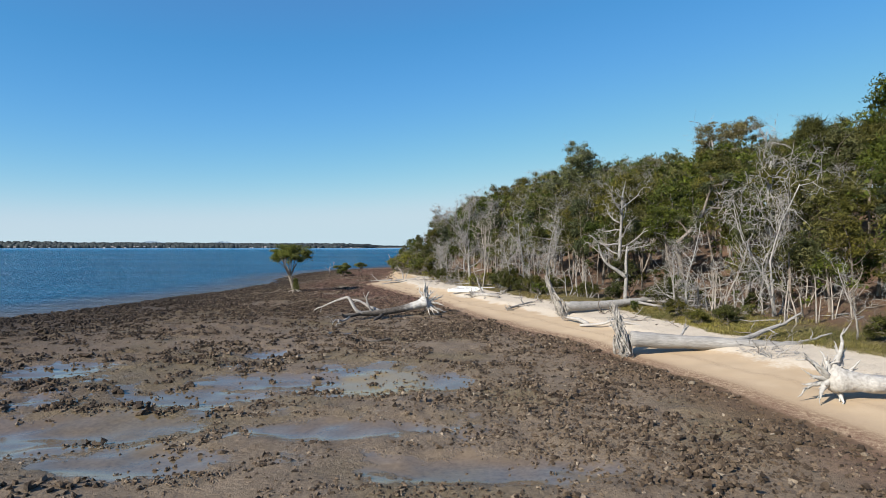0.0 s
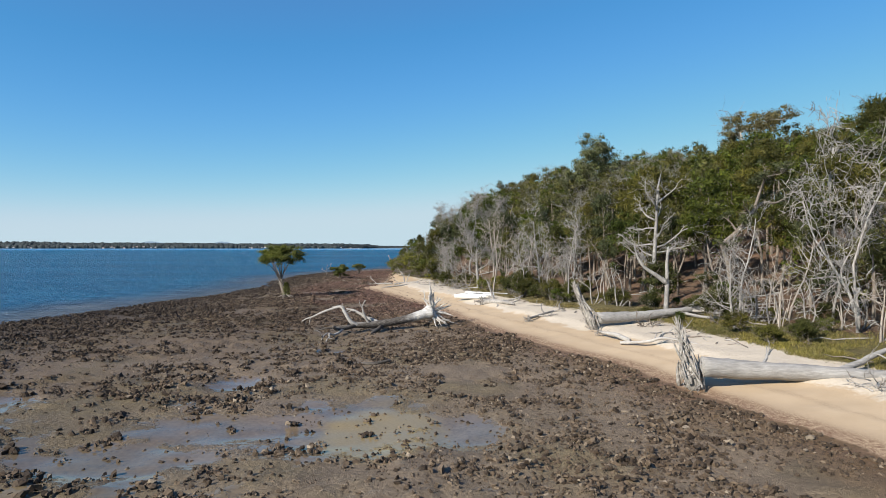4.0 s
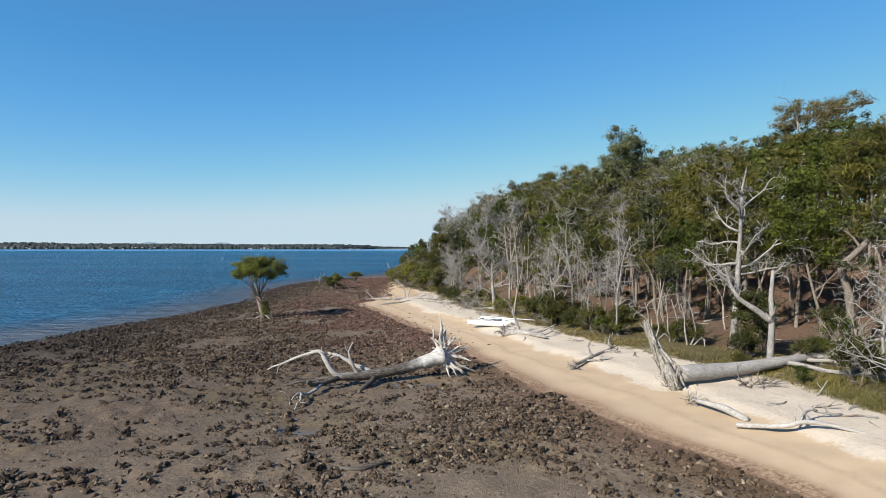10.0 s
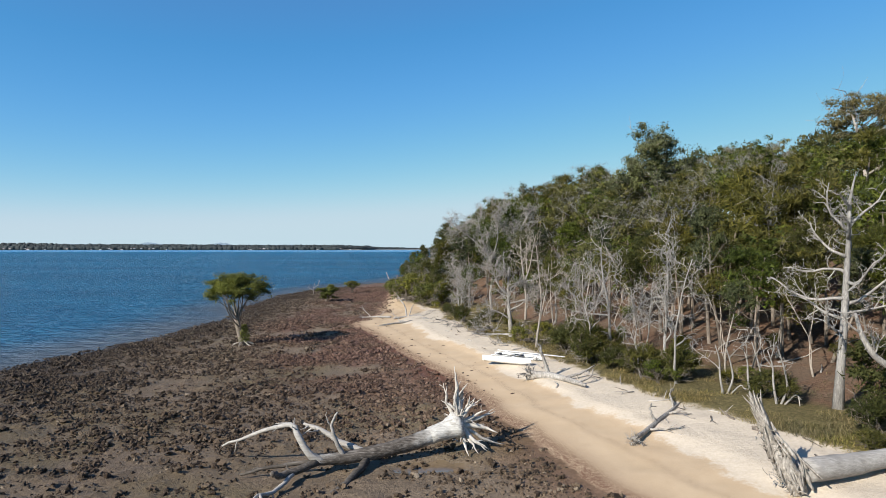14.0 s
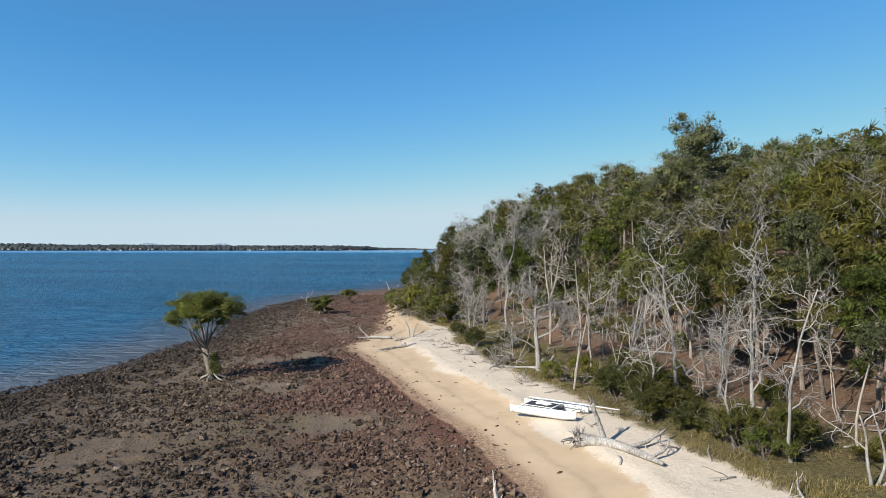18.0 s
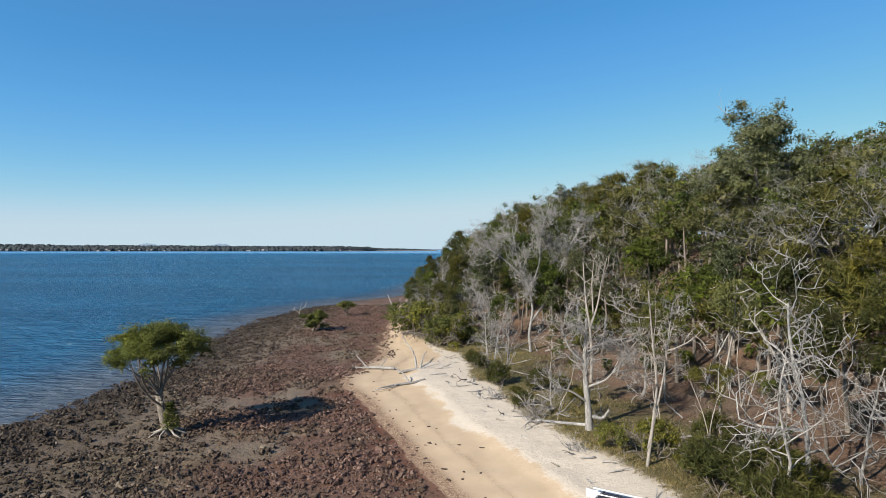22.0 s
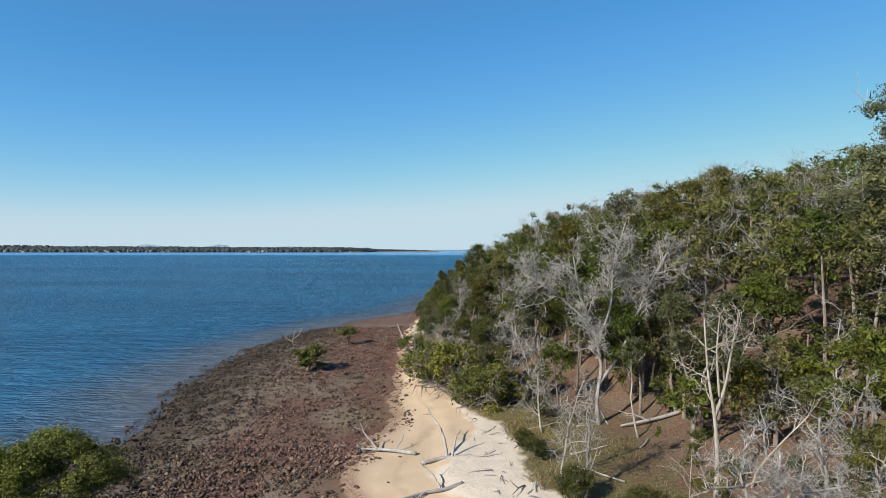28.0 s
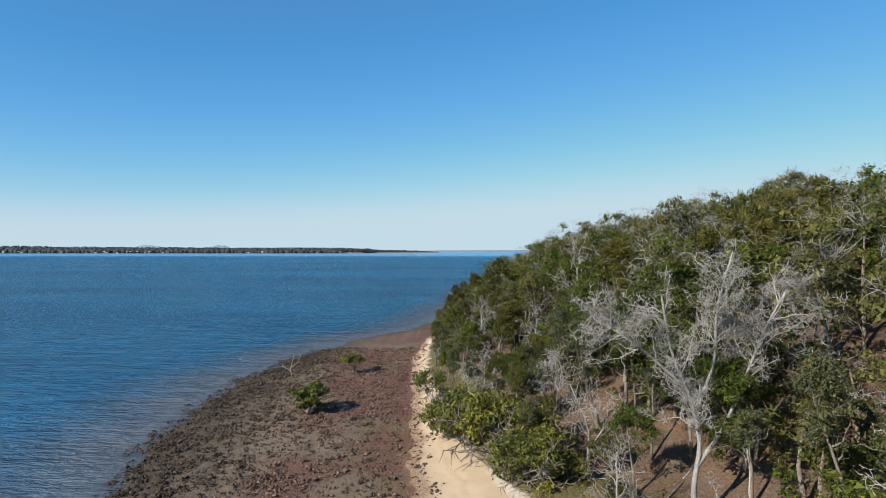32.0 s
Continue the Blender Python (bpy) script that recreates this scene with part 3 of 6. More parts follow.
def gz(x, y):
    return float(ground_z(np.array([x]), np.array([y]))[0])


def axis(fine, step, far, grow):
    """Grid lines: even over the fine stretch, then ever wider out to the far limits."""
    mid = list(np.arange(fine[0], fine[1] + step, step))
    out = [mid[-1]]
    s = step
    while out[-1] < far[1]:
        s *= grow
        out.append(out[-1] + s)
    low = [mid[0]]
    s = step
    while low[-1] > far[0]:
        s *= grow
        low.append(low[-1] - s)
    return np.array(low[:0:-1] + mid + out[1:])


def build_ground():
    xs = axis((-34, 14), 0.30, (-4800, 4800), 1.09)
    ys = axis((17, 95), 0.30, (-4800, 4800), 1.035)
    X, Y = np.meshgrid(xs, ys)
    Z = ground_z(X, Y)
    nx, ny = len(xs), len(ys)
    i = (np.arange(ny - 1)[:, None] * nx + np.arange(nx - 1)[None, :]).ravel()
    q = np.stack([i, i + 1, i + nx + 1, i + nx], 1)
    w, s, g = edge("w", Y), edge("s", Y), edge("g", Y)
    alga = alga_of(X, Y)
    me = mesh_of("ground", np.stack([X, Y, Z], -1), q, smooth=True, floats=dict(
        sand_d=(X - s).ravel().clip(-50, 50), grass_d=(X - g).ravel().clip(-50, 50), water_d=((X - w) * np.clip(54 / (s - w), 1, 3.5)).ravel().clip(-50, 50),
        alga=alga.ravel(), wet=wet_of(X, Y).ravel(), weedy=weedy_of(X, Y).clip(0, 1).ravel(), pool=np.exp(-(((X + 3.6) / 3.4) ** 2 + ((Y - 35.6) / 4.6) ** 2) * 0.8).ravel(), rise=((X - s) / (g - s) * np.interp(Y, [120, 134], [1.0, 0.55])).ravel().clip(-1, 2)))
    return tagged(piece("ground", me, MAT["ground"]), "brown tidal mudflat, pale sand beach and leaf-littered bank", "ground", kind="structure")


def wet_of(x, y):
    """Where water stands in the hollows of the flat."""
    wet = np.zeros_like(np.asarray(x, float))
    for px, py, rx, ry in POOLS:
        wet = np.maximum(wet, np.exp(-(((x - px) / rx) ** 2 + ((y - py) / ry) ** 2) * 0.75))
    damp = np.clip(1 - np.abs(y - 30) / 26, 0, 1) * np.clip((vnoise(x + 31, y, 2.6) * 0.6 + vnoise(x, y + 17, 6.5) * 0.4 - 0.42) * 2.8, 0, 0.62) * (x < 6)
    return np.maximum(wet, damp)


def weedy_of(x, y):
    """How much dark weed and oyster covers the flat past the pools."""
    return np.clip((y - 46) / 20, 0, 1) * np.clip((edge("s", y) - x - 3) / 8, 0, 1) * np.clip((112 - y) / 30, 0, 1) * np.clip(-x / 14, 0.4, 1) + 0.9 * np.clip((-x - 11) / 12, 0, 1) * np.clip((y - 22) / 10, 0, 1) * np.clip((66 - y) / 20, 0, 1) * np.clip(vnoise(x, y, 5.0) * 1.8, 0.3, 1)


def alga_of(x, y):
    """How much red weed grows on the flat: towards the beach, past the fallen tree."""
    s = edge("s", y)
    return np.clip((y - 66) / 30, 0, 1) * np.clip((x - (s - 17)) / 8, 0, 1) * np.clip(vnoise(x, y, 6.0) * 1.1 + vnoise(x, y + 40, 2.2) * 0.8 - 0.35, 0, 1)


def build_water():
    xs = axis((-75, 30), 1.5, (-4900, 4900), 1.2)
    ys = axis((20, 300), 2.0, (-4900, 4900), 1.2)
    X, Y = np.meshgrid(xs, ys)
    nx, ny = len(xs), len(ys)
    i = (np.arange(ny - 1)[:, None] * nx + np.arange(nx - 1)[None, :]).ravel()
    q = np.stack([i, i + 1, i + nx + 1, i + nx], 1)
    w = edge("w", Y)
    keep = (X.ravel() < w.ravel() + 25)[q].any(1)
    depth = np.clip((w - X) / 22.0, 0, 1)
    me = mesh_of("water", np.stack([X, Y, np.full_like(X, -0.10)], -1), q[keep], smooth=True, floats=dict(depth=depth.ravel(), calm=np.clip((Y - 1300) / 500, 0, 1).ravel()))
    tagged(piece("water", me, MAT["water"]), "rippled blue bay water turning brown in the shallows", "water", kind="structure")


ground = build_ground()
build_water()


# ---- the far shore ----
FAR = 2900.0


def far_x(u):
    return (u - 784) / 1079.0 * FAR


def build_far_shore():
    rng = np.random.default_rng(11)
    us = np.array([-700, -200, 0, 40, 110, 250, 400, 450, 600, 640, 655, 700, 745, 768])
    hs = np.array([34, 34, 34, 36, 30, 29, 27, 25, 25, 22, 15, 13, 8, 2.0])
    shape = Shape()
    th = np.linspace(0, 2 * math.pi, 8)[:-1]
    for row, (dy, f) in enumerate(((0, 0.55), (25, 0.8), (55, 1.0), (80, 0.95))):
        for u in np.arange(-700, 768, 3.4):
            x = far_x(u + rng.uniform(-1, 1))
            h = np.interp(u, us, hs) * f * rng.uniform(0.84, 1.04)
            r = rng.uniform(8, 15) * min(1.0, h / 14 + 0.2)
            y = FAR + dy + rng.uniform(-8, 8) + np.interp(u, [600, 770], [0, 900])
            prof = np.array([(0.75, 0.0), (1.0, 0.55), (0.8, 0.82), (0.35, 1.0)])
            pts = [(x + r * k * math.cos(a) * rng.uniform(0.8, 1.2), y + r * k * math.sin(a), -0.3 + h * z * rng.uniform(0.93, 1.05)) for k, z in prof for a in th]
            q = [(i * 7 + j, i * 7 + (j + 1) % 7, i * 7 + 7 + (j + 1) % 7, i * 7 + 7 + j) for i in range(3) for j in range(7)]
            shape.add(pts, q, [(21 + j, 21 + (j + 1) % 7, 21) for j in range(1, 6)])
    tagged(piece("far_woods", shape.mesh("far_woods", True), MAT["far_wood"]), "dark wooded shore across the bay", "woodland", kind="stuff")
    land = Shape()
    x0, x1 = far_x(-750), far_x(770)
    for a, b, y0 in ((x0, far_x(640), FAR - 12), (far_x(640), x1, FAR + 250)):
        land.add([(a, y0, -0.4), (b, y0, -0.4), (b, y0 + 30, 2.5), (a, y0 + 30, 2.5), (b, y0 + 700, 4), (a, y0 + 700, 4)], [(0, 1, 2, 3), (3, 2, 4, 5)])
    tagged(piece("far_beach", land.mesh("far_beach"), MAT["far_sand"]), "thin strip of foreshore across the bay", "shore", kind="structure")
    # houses along the far water
    proto = empty("house", 0, 0, 0, "pale small house among trees on the far shore", "house", "far shore houses")
    s = Shape()
    s.box((-7, -5, -1), (7, 5, 4.2))
    piece("wall", s.mesh("wall"), MAT["house_wall"], proto)
    r = Shape()
    r.add([(-7.8, -5.8, 4.2), (7.8, -5.8, 4.2), (7.8, 5.8, 4.2), (-7.8, 5.8, 4.2), (-6, 0, 7), (6, 0, 7)], [(0, 1, 5, 4), (2, 3, 4, 5), (3, 2, 1, 0)], [(1, 2, 5), (3, 0, 4)])
    piece("roof", r.mesh("roof"), MAT["house_roof"], proto)
    w = Shape()
    w.box((-4, -5.15, 1.2), (-1, -4.95, 2.8))
    piece("window", w.mesh("window"), MAT["mesh"], proto)
    spots = [(20, 5), (31, 4), (57, 6), (62, 1), (92, 2), (130, 3.5), (172, 0.4), (188, 0.6), (203, 5), (207, 1), (225, 0.4), (241, 5), (247, 6), (259, 6), (272, 4), (280, 5), (303, 2), (312, 4), (445, 3), (449, 1), (466, 4), (472, 4), (479, 4), (565, 1), (605, 4), (622, 0.8), (636, 1)]
    for k, (u, z) in enumerate(spots):
        m = pose(far_x(u), FAR - 18, z, 0, 0, rng.uniform(-20, 20)) @ Matrix.Diagonal((*(rng.uniform(0.35, 0.7),) * 3, 1))
        if k == 0:
            proto.matrix_basis = m
        else:
            copy = copy_thing(proto, m)
            copy.matrix_basis = m
    # land beyond, low on the skyline; its haze is only its pale blue colour
    hills = Shape()
    for cx, w_, h_ in ((-2240, 150, 50), (-1700, 110, 48), (-2800, 600, 36), (-1200, 900, 32), (300, 700, 9), (900, 700, 12), (1500, 600, 16)):
        n = 24
        xs = np.linspace(-1, 1, n)
        top = h_ * (1 - xs ** 2) ** 0.8 * (0.9 + 0.2 * rng.random(n)) + 1
        base = np.stack([cx + xs * w_, np.full(n, 4650.0), np.full(n, -0.4)], 1)
        peak = np.stack([cx + xs * w_, np.full(n, 4700.0), top], 1)
        hills.add(np.vstack([base, peak]), [(i, i + 1, n + i + 1, n + i) for i in range(n - 1)])
    tagged(piece("distant_hills", hills.mesh("distant_hills", True), MAT["far_hill"]), "low hazy hills and sandbanks on the skyline", "hills", kind="structure")


build_far_shore()


# ---- trees ----
def unit(v):
    return v / (np.linalg.norm(v) + 1e-9)


def turned(d, angle, rng):
    """d turned away from itself by an angle, to a random side."""
    side = unit(np.cross(d, rng.normal(size=3)))
    return unit(d * math.cos(angle) + side * math.sin(angle))


def limb_path(p, d, length, n, wob, lift, rng):
    pts = [np.array(p, float)]
    d = np.array(d, float)
    for _ in range(n):
        d = unit(d + rng.normal(size=3) * wob + np.array([0, 0, lift]))
        pts.append(pts[-1] + d * length / n)
    return np.array(pts)


def grow(rng, trunk, twigs, p, d, length, radius, spec, level=0, tips=None, start=0.0):
    """Grows a limb and its branches; leaf-bearing points are put into tips."""
    n = (7, 5, 3, 2)[min(level, 3)]
    pts = limb_path(p, d, length, n, spec["wob"][min(level, len(spec["wob"]) - 1)], spec["lift"][min(level, len(spec["lift"]) - 1)], rng)
    end = 0.30 if level == 0 else 0.25
    radii = radius * (1 - (1 - end) * np.linspace(0, 1, n + 1) ** 0.9)
    if level == 0:
        radii[0] *= 1.35
    (trunk if level == 0 else twigs[-1]).tube(pts, radii, (7, 4, 3, 3)[min(level, 3)], cap=level < 1)
    if tips is not None and level >= spec["leaf"]:
        for f in np.linspace(0.35, 1.0, 4):
            k = f * n
            i = min(int(k), n - 1)
            tips.append(pts[i] + (pts[i + 1] - pts[i]) * (k - i))
    if level >= spec["levels"]:
        return
    count = spec["kids"][level]
    count = rng.integers(count[0], count[1] + 1)
    first = spec["first"] if level == 0 else 0.22
    for c in range(count):
        f = first + (1 - first) * (c + rng.uniform(0.1, 0.9)) / count
        k = f * n
        i = min(int(k), n - 1)
        q = pts[i] + (pts[i + 1] - pts[i]) * (k - i)
        dd = unit(pts[i + 1] - pts[i])
        a = radians(rng.uniform(*spec["angle"]))
        ln = length * spec["ratio"][level] * (1.15 - 0.55 * f) * rng.uniform(0.7, 1.2)
        r = np.interp(k, np.arange(n + 1), radii) * rng.uniform(0.5, 0.78)
        if level == 0 and isinstance(twigs, list):
            twigs.append(Shape())
        grow(rng, trunk, twigs, q, turned(dd, a, rng), ln, max(r, 0.022), spec, level + 1, tips)


DEAD = dict(wob=(0.15, 0.52, 0.55, 0.5), lift=(0.05, 0.13, 0.08, 0.04), levels=3, leaf=2, kids=((10, 13), (5, 7), (2, 3)), first=0.28, angle=(35, 75), ratio=(0.42, 0.5, 0.6))
GNARL = dict(wob=(0.22, 0.58, 0.62, 0.55), lift=(0.03, 0.10, 0.06, 0.03), levels=3, leaf=2, kids=((9, 12), (6, 8), (2, 3)), first=0.22, angle=(35, 75), ratio=(0.62, 0.52, 0.6))
POLE = dict(wob=(0.13, 0.38, 0.42, 0.4), lift=(0.03, 0.16, 0.10, 0.05), levels=2, leaf=1, kids=((5, 8), (3, 5)), first=0.55, angle=(25, 55), ratio=(0.30, 0.5))
LIVE = dict(wob=(0.12, 0.38, 0.42, 0.4), lift=(0.03, 0.04, 0.03, 0.0), levels=2, leaf=1, kids=((10, 13), (4, 6)), first=0.46, angle=(40, 75), ratio=(0.29, 0.5))
GUM = dict(wob=(0.10, 0.28, 0.36, 0.4), lift=(0.02, 0.05, 0.04, 0.0), levels=2, leaf=1, kids=((12, 14), (6, 8)), first=0.34, angle=(45, 80), ratio=(0.72, 0.45))
DOME = dict(wob=(0.06, 0.22, 0.30, 0.3), lift=(0.02, 0.03, 0.02, 0.0), levels=2, leaf=1, kids=((9, 12), (5, 7)), first=0.30, angle=(40, 80), ratio=(0.46, 0.5))
SHRUB = dict(wob=(0.2, 0.28, 0.30, 0.3), lift=(0.02, 0.10, 0.05, 0.0), levels=2, leaf=1, kids=((7, 9), (4, 6)), first=0.10, angle=(35, 75), ratio=(0.75, 0.5))


def make_tree(seed, spec, height, radius, wood, leaf=None, per_tip=0, spread=0.5, size=0.3, long=1.6, droop=0.0, stems=1, lean=0.06, squash=1.0, tufts=(14, 14), loose=1.0):
    """A tree at the origin: an Empty with its trunk, branches and crown."""
    rng = np.random.default_rng(seed)
    trunk, twigs, tips, tops = Shape(), [], [], []
    for s in range(stems):
        d = unit(np.array([rng.normal() * (lean + 0.07 * (stems > 1)), rng.normal() * (lean + 0.07 * (stems > 1)), 1.0]))
        off = np.array([rng.normal() * 0.25, rng.normal() * 0.25, -0.25]) if stems > 1 else np.array([0, 0, -0.3])
        grow(rng, trunk, twigs, off, d, height * rng.uniform(0.85, 1.0), radius * (1 if stems == 1 else 0.7), spec, 0, tips)
        tops += [trunk.v[-1][-2], trunk.v[-1][-2] - (0.2, 0.1, 0.7)]
    ob = new("tree")
    ob.empty_display_size = 0.3
    piece("trunk", trunk.mesh("trunk", True), MAT[wood], ob)
    for s in twigs:
        piece("limb", s.mesh("limb", True), MAT[wood], ob)
    tips = np.array(tips).reshape(-1, 3)
    if len(tips):
        # the crown: tufts at the limb ends and over a rounded dome that holds most of them
        mid = np.array([np.median(tips[:, 0]), np.median(tips[:, 1]), np.quantile(tips[:, 2], 0.45)])
        reach = np.array([np.quantile(np.abs(tips[:, 0] - mid[0]), 0.86), np.quantile(np.abs(tips[:, 1] - mid[1]), 0.86), np.quantile(tips[:, 2], 0.92) - mid[2]])
        reach[:2] = reach[:2].mean()
        reach = np.maximum(reach, spread)
        rel = (tips - mid) / reach
        far = np.linalg.norm(rel, axis=1)[:, None]
        inside = mid + rel * np.minimum(1.0, loose / (far + 1e-6)) * reach
        crown = Shape()
        if leaf:
            keep = inside[rng.permutation(len(inside))[:tufts[0]]]
            d = rng.normal(size=(tufts[1], 3))
            d /= np.linalg.norm(d, axis=1)[:, None]
            d[:, 2] = np.where(d[:, 2] < -0.35, -d[:, 2], d[:, 2])
            dome = mid + d * reach * rng.uniform(0.72, 1.0, (tufts[1], 1))
            crown.clumps(np.vstack([keep, dome, tops]), spread, per_tip, size, rng, squash, long, droop > 0, 14)
            piece("crown", crown.mesh("crown", True), MAT[leaf], ob)
        else:
            crown.clumps(tips[rng.permutation(len(tips))[:tufts[0]]], 0.55, per_tip, 0.018, rng, 0.8, 24.0, True)
            tagged(piece("twig_spray", crown.mesh("twig_spray"), MAT["twig"], ob), kind="stuff")
    return ob


def park(protos):
    """Keeps the first of each kind aside until it takes a place of its own."""
    return [[p, False] for p in protos]


def plant(slot, x, y, turn, scale, label, category="tree", group="", name="tree", z=None, tall=1.0, tip=(0, 0)):
    proto, used = slot
    m = pose(x, y, gz(x, y) if z is None else z, tip[0], tip[1], turn) @ Matrix.Diagonal((scale, scale, scale * tall, 1))
    if used:
        ob = copy_thing(proto, m)
    else:
        ob, slot[1] = proto, True
    ob.matrix_basis = m
    ob.name = name
    return tagged(ob, label, category, group)


KIND = dict(
    dead=park([make_tree(20 + k, DEAD, 10.0, 0.11, "dead", per_tip=3, tufts=(50, 0)) for k in range(5)]),
    gnarl=park([make_tree(40 + k, GNARL, 6.5, 0.12, "dead", per_tip=4, tufts=(70, 0), stems=1 + k % 2) for k in range(5)]),
    pole=park([make_tree(60 + k, POLE, 11.0, 0.10, "pale_bark", "leaf_grey", 110, 0.62, 0.085, 2.4, squash=0.8, tufts=(12, 8)) for k in range(4)]),
    twin=park([make_tree(75 + k, POLE, 10.0, 0.09, "pale_bark", "leaf_olive", 110, 0.6, 0.055, 6.0, stems=2, droop=0.2, squash=0.8, tufts=(16, 6)) for k in range(2)]),
    live=park([make_tree(80 + k, LIVE, 12.0, 0.15, "bark", "leaf_grey" if k % 2 else "leaf_olive", 130, 0.80, 0.095, 2.2, squash=0.75, tufts=(20, 18)) for k in range(4)]),
    dome=park([make_tree(100 + k, DOME, 11.0, 0.16, "bark", "leaf_dense", 140, 0.92, 0.10, 2.0, squash=0.66, tufts=(16, 30)) for k in range(4)]),
    oak=park([make_tree(120 + k, LIVE, 13.0, 0.16, "bark", "leaf_olive", 160, 0.85, 0.05, 9.0, droop=0.2, squash=0.85, tufts=(16, 20)) for k in range(3)]),
    gum=park([make_tree(140 + k, GUM, 16.5 if k == 0 else 15.0, 0.30, "pale_bark", "leaf_gum" if k == 0 else "leaf_pale", 150, 0.95, 0.10, 2.2, squash=0.85, tufts=(110, 60), loose=1.3) for k in range(2)]),
    bushy=park([make_tree(180 + k, SHRUB, 4.6, 0.08, "bark", ("leaf_dense", "leaf_olive", "leaf_grey")[k], 110, 0.74, 0.095, 2.2, squash=0.8, tufts=(10, 18)) for k in range(3)]),
    shrub=park([make_tree(160 + k, SHRUB, 2.0, 0.04, "bark", ("leaf_dense", "leaf_olive", "leaf_mangrove")[k], 75, (0.36, 0.42, 0.32)[k], (0.07, 0.04, 0.06)[k], (2.0, 9.0, 2.0)[k], stems=2, lean=0.25, droop=(0, 0.2, 0)[k], squash=0.8, tufts=(10, 14)) for k in range(3)]),
)
CRNG = np.random.default_rng(77)


def pick(kind):
    slots = KIND[kind]
    return slots[int(CRNG.integers(len(slots)))]


LABEL = dict(
    dead=("bare grey dead tree with crooked limbs", "dead_tree", "dead trees on the bank"),
    gnarl=("gnarled leafless grey tree with dense twigs", "dead_tree", "dead trees on the bank"),
    pole=("slender pale-barked tree with thin grey-green crown", "tree", "slender bank trees"),
    twin=("pale twin-stemmed tree with sparse olive leaves", "tree", "slender bank trees"),
    live=("grey-barked tree with open olive-green crown", "tree", "forest trees"),
    dome=("dense dark-green forest tree with domed crown", "tree", "forest trees"),
    oak=("tall she-oak with drooping olive needles", "tree", "forest trees"),
    gum=("tall gum tree standing above the canopy", "tree", "tall gums"),
    bushy=("broad bushy tree with leaves down to the ground", "tree", "forest understorey"),
    shrub=("low leafy green shrub on the bank", "shrub", "bank shrubs"),
)
TAKEN = []


def stand(kind, x, y, scale, slot=None, turn=None, tall=1.0, label="", tip=(0, 0)):
    lab, cat, grp = LABEL[kind]
    TAKEN.append((x, y))
    s = pick(kind) if slot is None else KIND[kind][slot]
    return plant(s, x, y, CRNG.uniform(0, 360) if turn is None else turn, scale, label or lab, cat, grp, cat, tall=tall, tip=tip)


# trees that stand out, each at its own place
def build_dead_giant(x, y):
    """The tall dead tree with a thick straight trunk and level, upturned limbs."""
    rng = np.random.default_rng(301)
    trunk, limbs = Shape(), []
    z = gz(x, y)
    path = np.array([(0, 0, -0.3), (0.12, 0, 2.0), (0.3, 0, 4.2), (0.42, 0, 6.4), (0.55, 0, 8.6), (0.62, 0, 10.4), (0.75, 0.1, 12.2), (1.1, 0.1, 13.8)])
    rad = np.array([0.36, 0.25, 0.21, 0.19, 0.16, 0.12, 0.08, 0.03])
    trunk.tube(path, rad, 9, lumpy=0.06, rng=rng)
    for h, az, ln, up in ((6.1, 5, 4.6, 0.25), (6.4, 185, 3.6, 0.05), (5.2, 160, 2.6, -0.05), (8.8, 170, 2.6, 0.45), (9.2, 20, 2.4, 0.5), (10.3, 150, 2.6, 0.8), (10.6, 30, 3.0, 0.9), (7.4, 300, 2.8, 0.3), (7.9, 80, 3.0, 0.4), (11.6, 200, 1.8, 0.9), (4.4, 190, 2.2, 0.1), (5.6, 340, 3.0, 0.1), (9.9, 250, 2.0, 0.6)):
        a = radians(az)
        p = [np.interp(h, path[:, 2], path[:, i]) for i in range(3)]
        d = unit(np.array([math.cos(a), math.sin(a), up]))
        spec = dict(GNARL, wob=(0.26, 0.38, 0.46), lift=(0.10, 0.06, 0.03), levels=3, kids=((6, 8), (3, 5), (2, 3)), ratio=(0.45, 0.5, 0.5), first=0.2)
        s = Shape()
        limbs.append(s)
        grow(rng, s, (s,), p, d, ln * 1.25, 0.10, spec, 0)
    ob = empty("dead_tree", x, y, z, "tall weathered grey dead tree with bare upturned limbs", "dead_tree", "dead trees on the bank")
    piece("trunk", trunk.mesh("trunk", True), MAT["dead"], ob)
    for s in limbs:
        piece("limb", s.mesh("limb", True), MAT["dead"], ob)
    TAKEN.append((x, y))


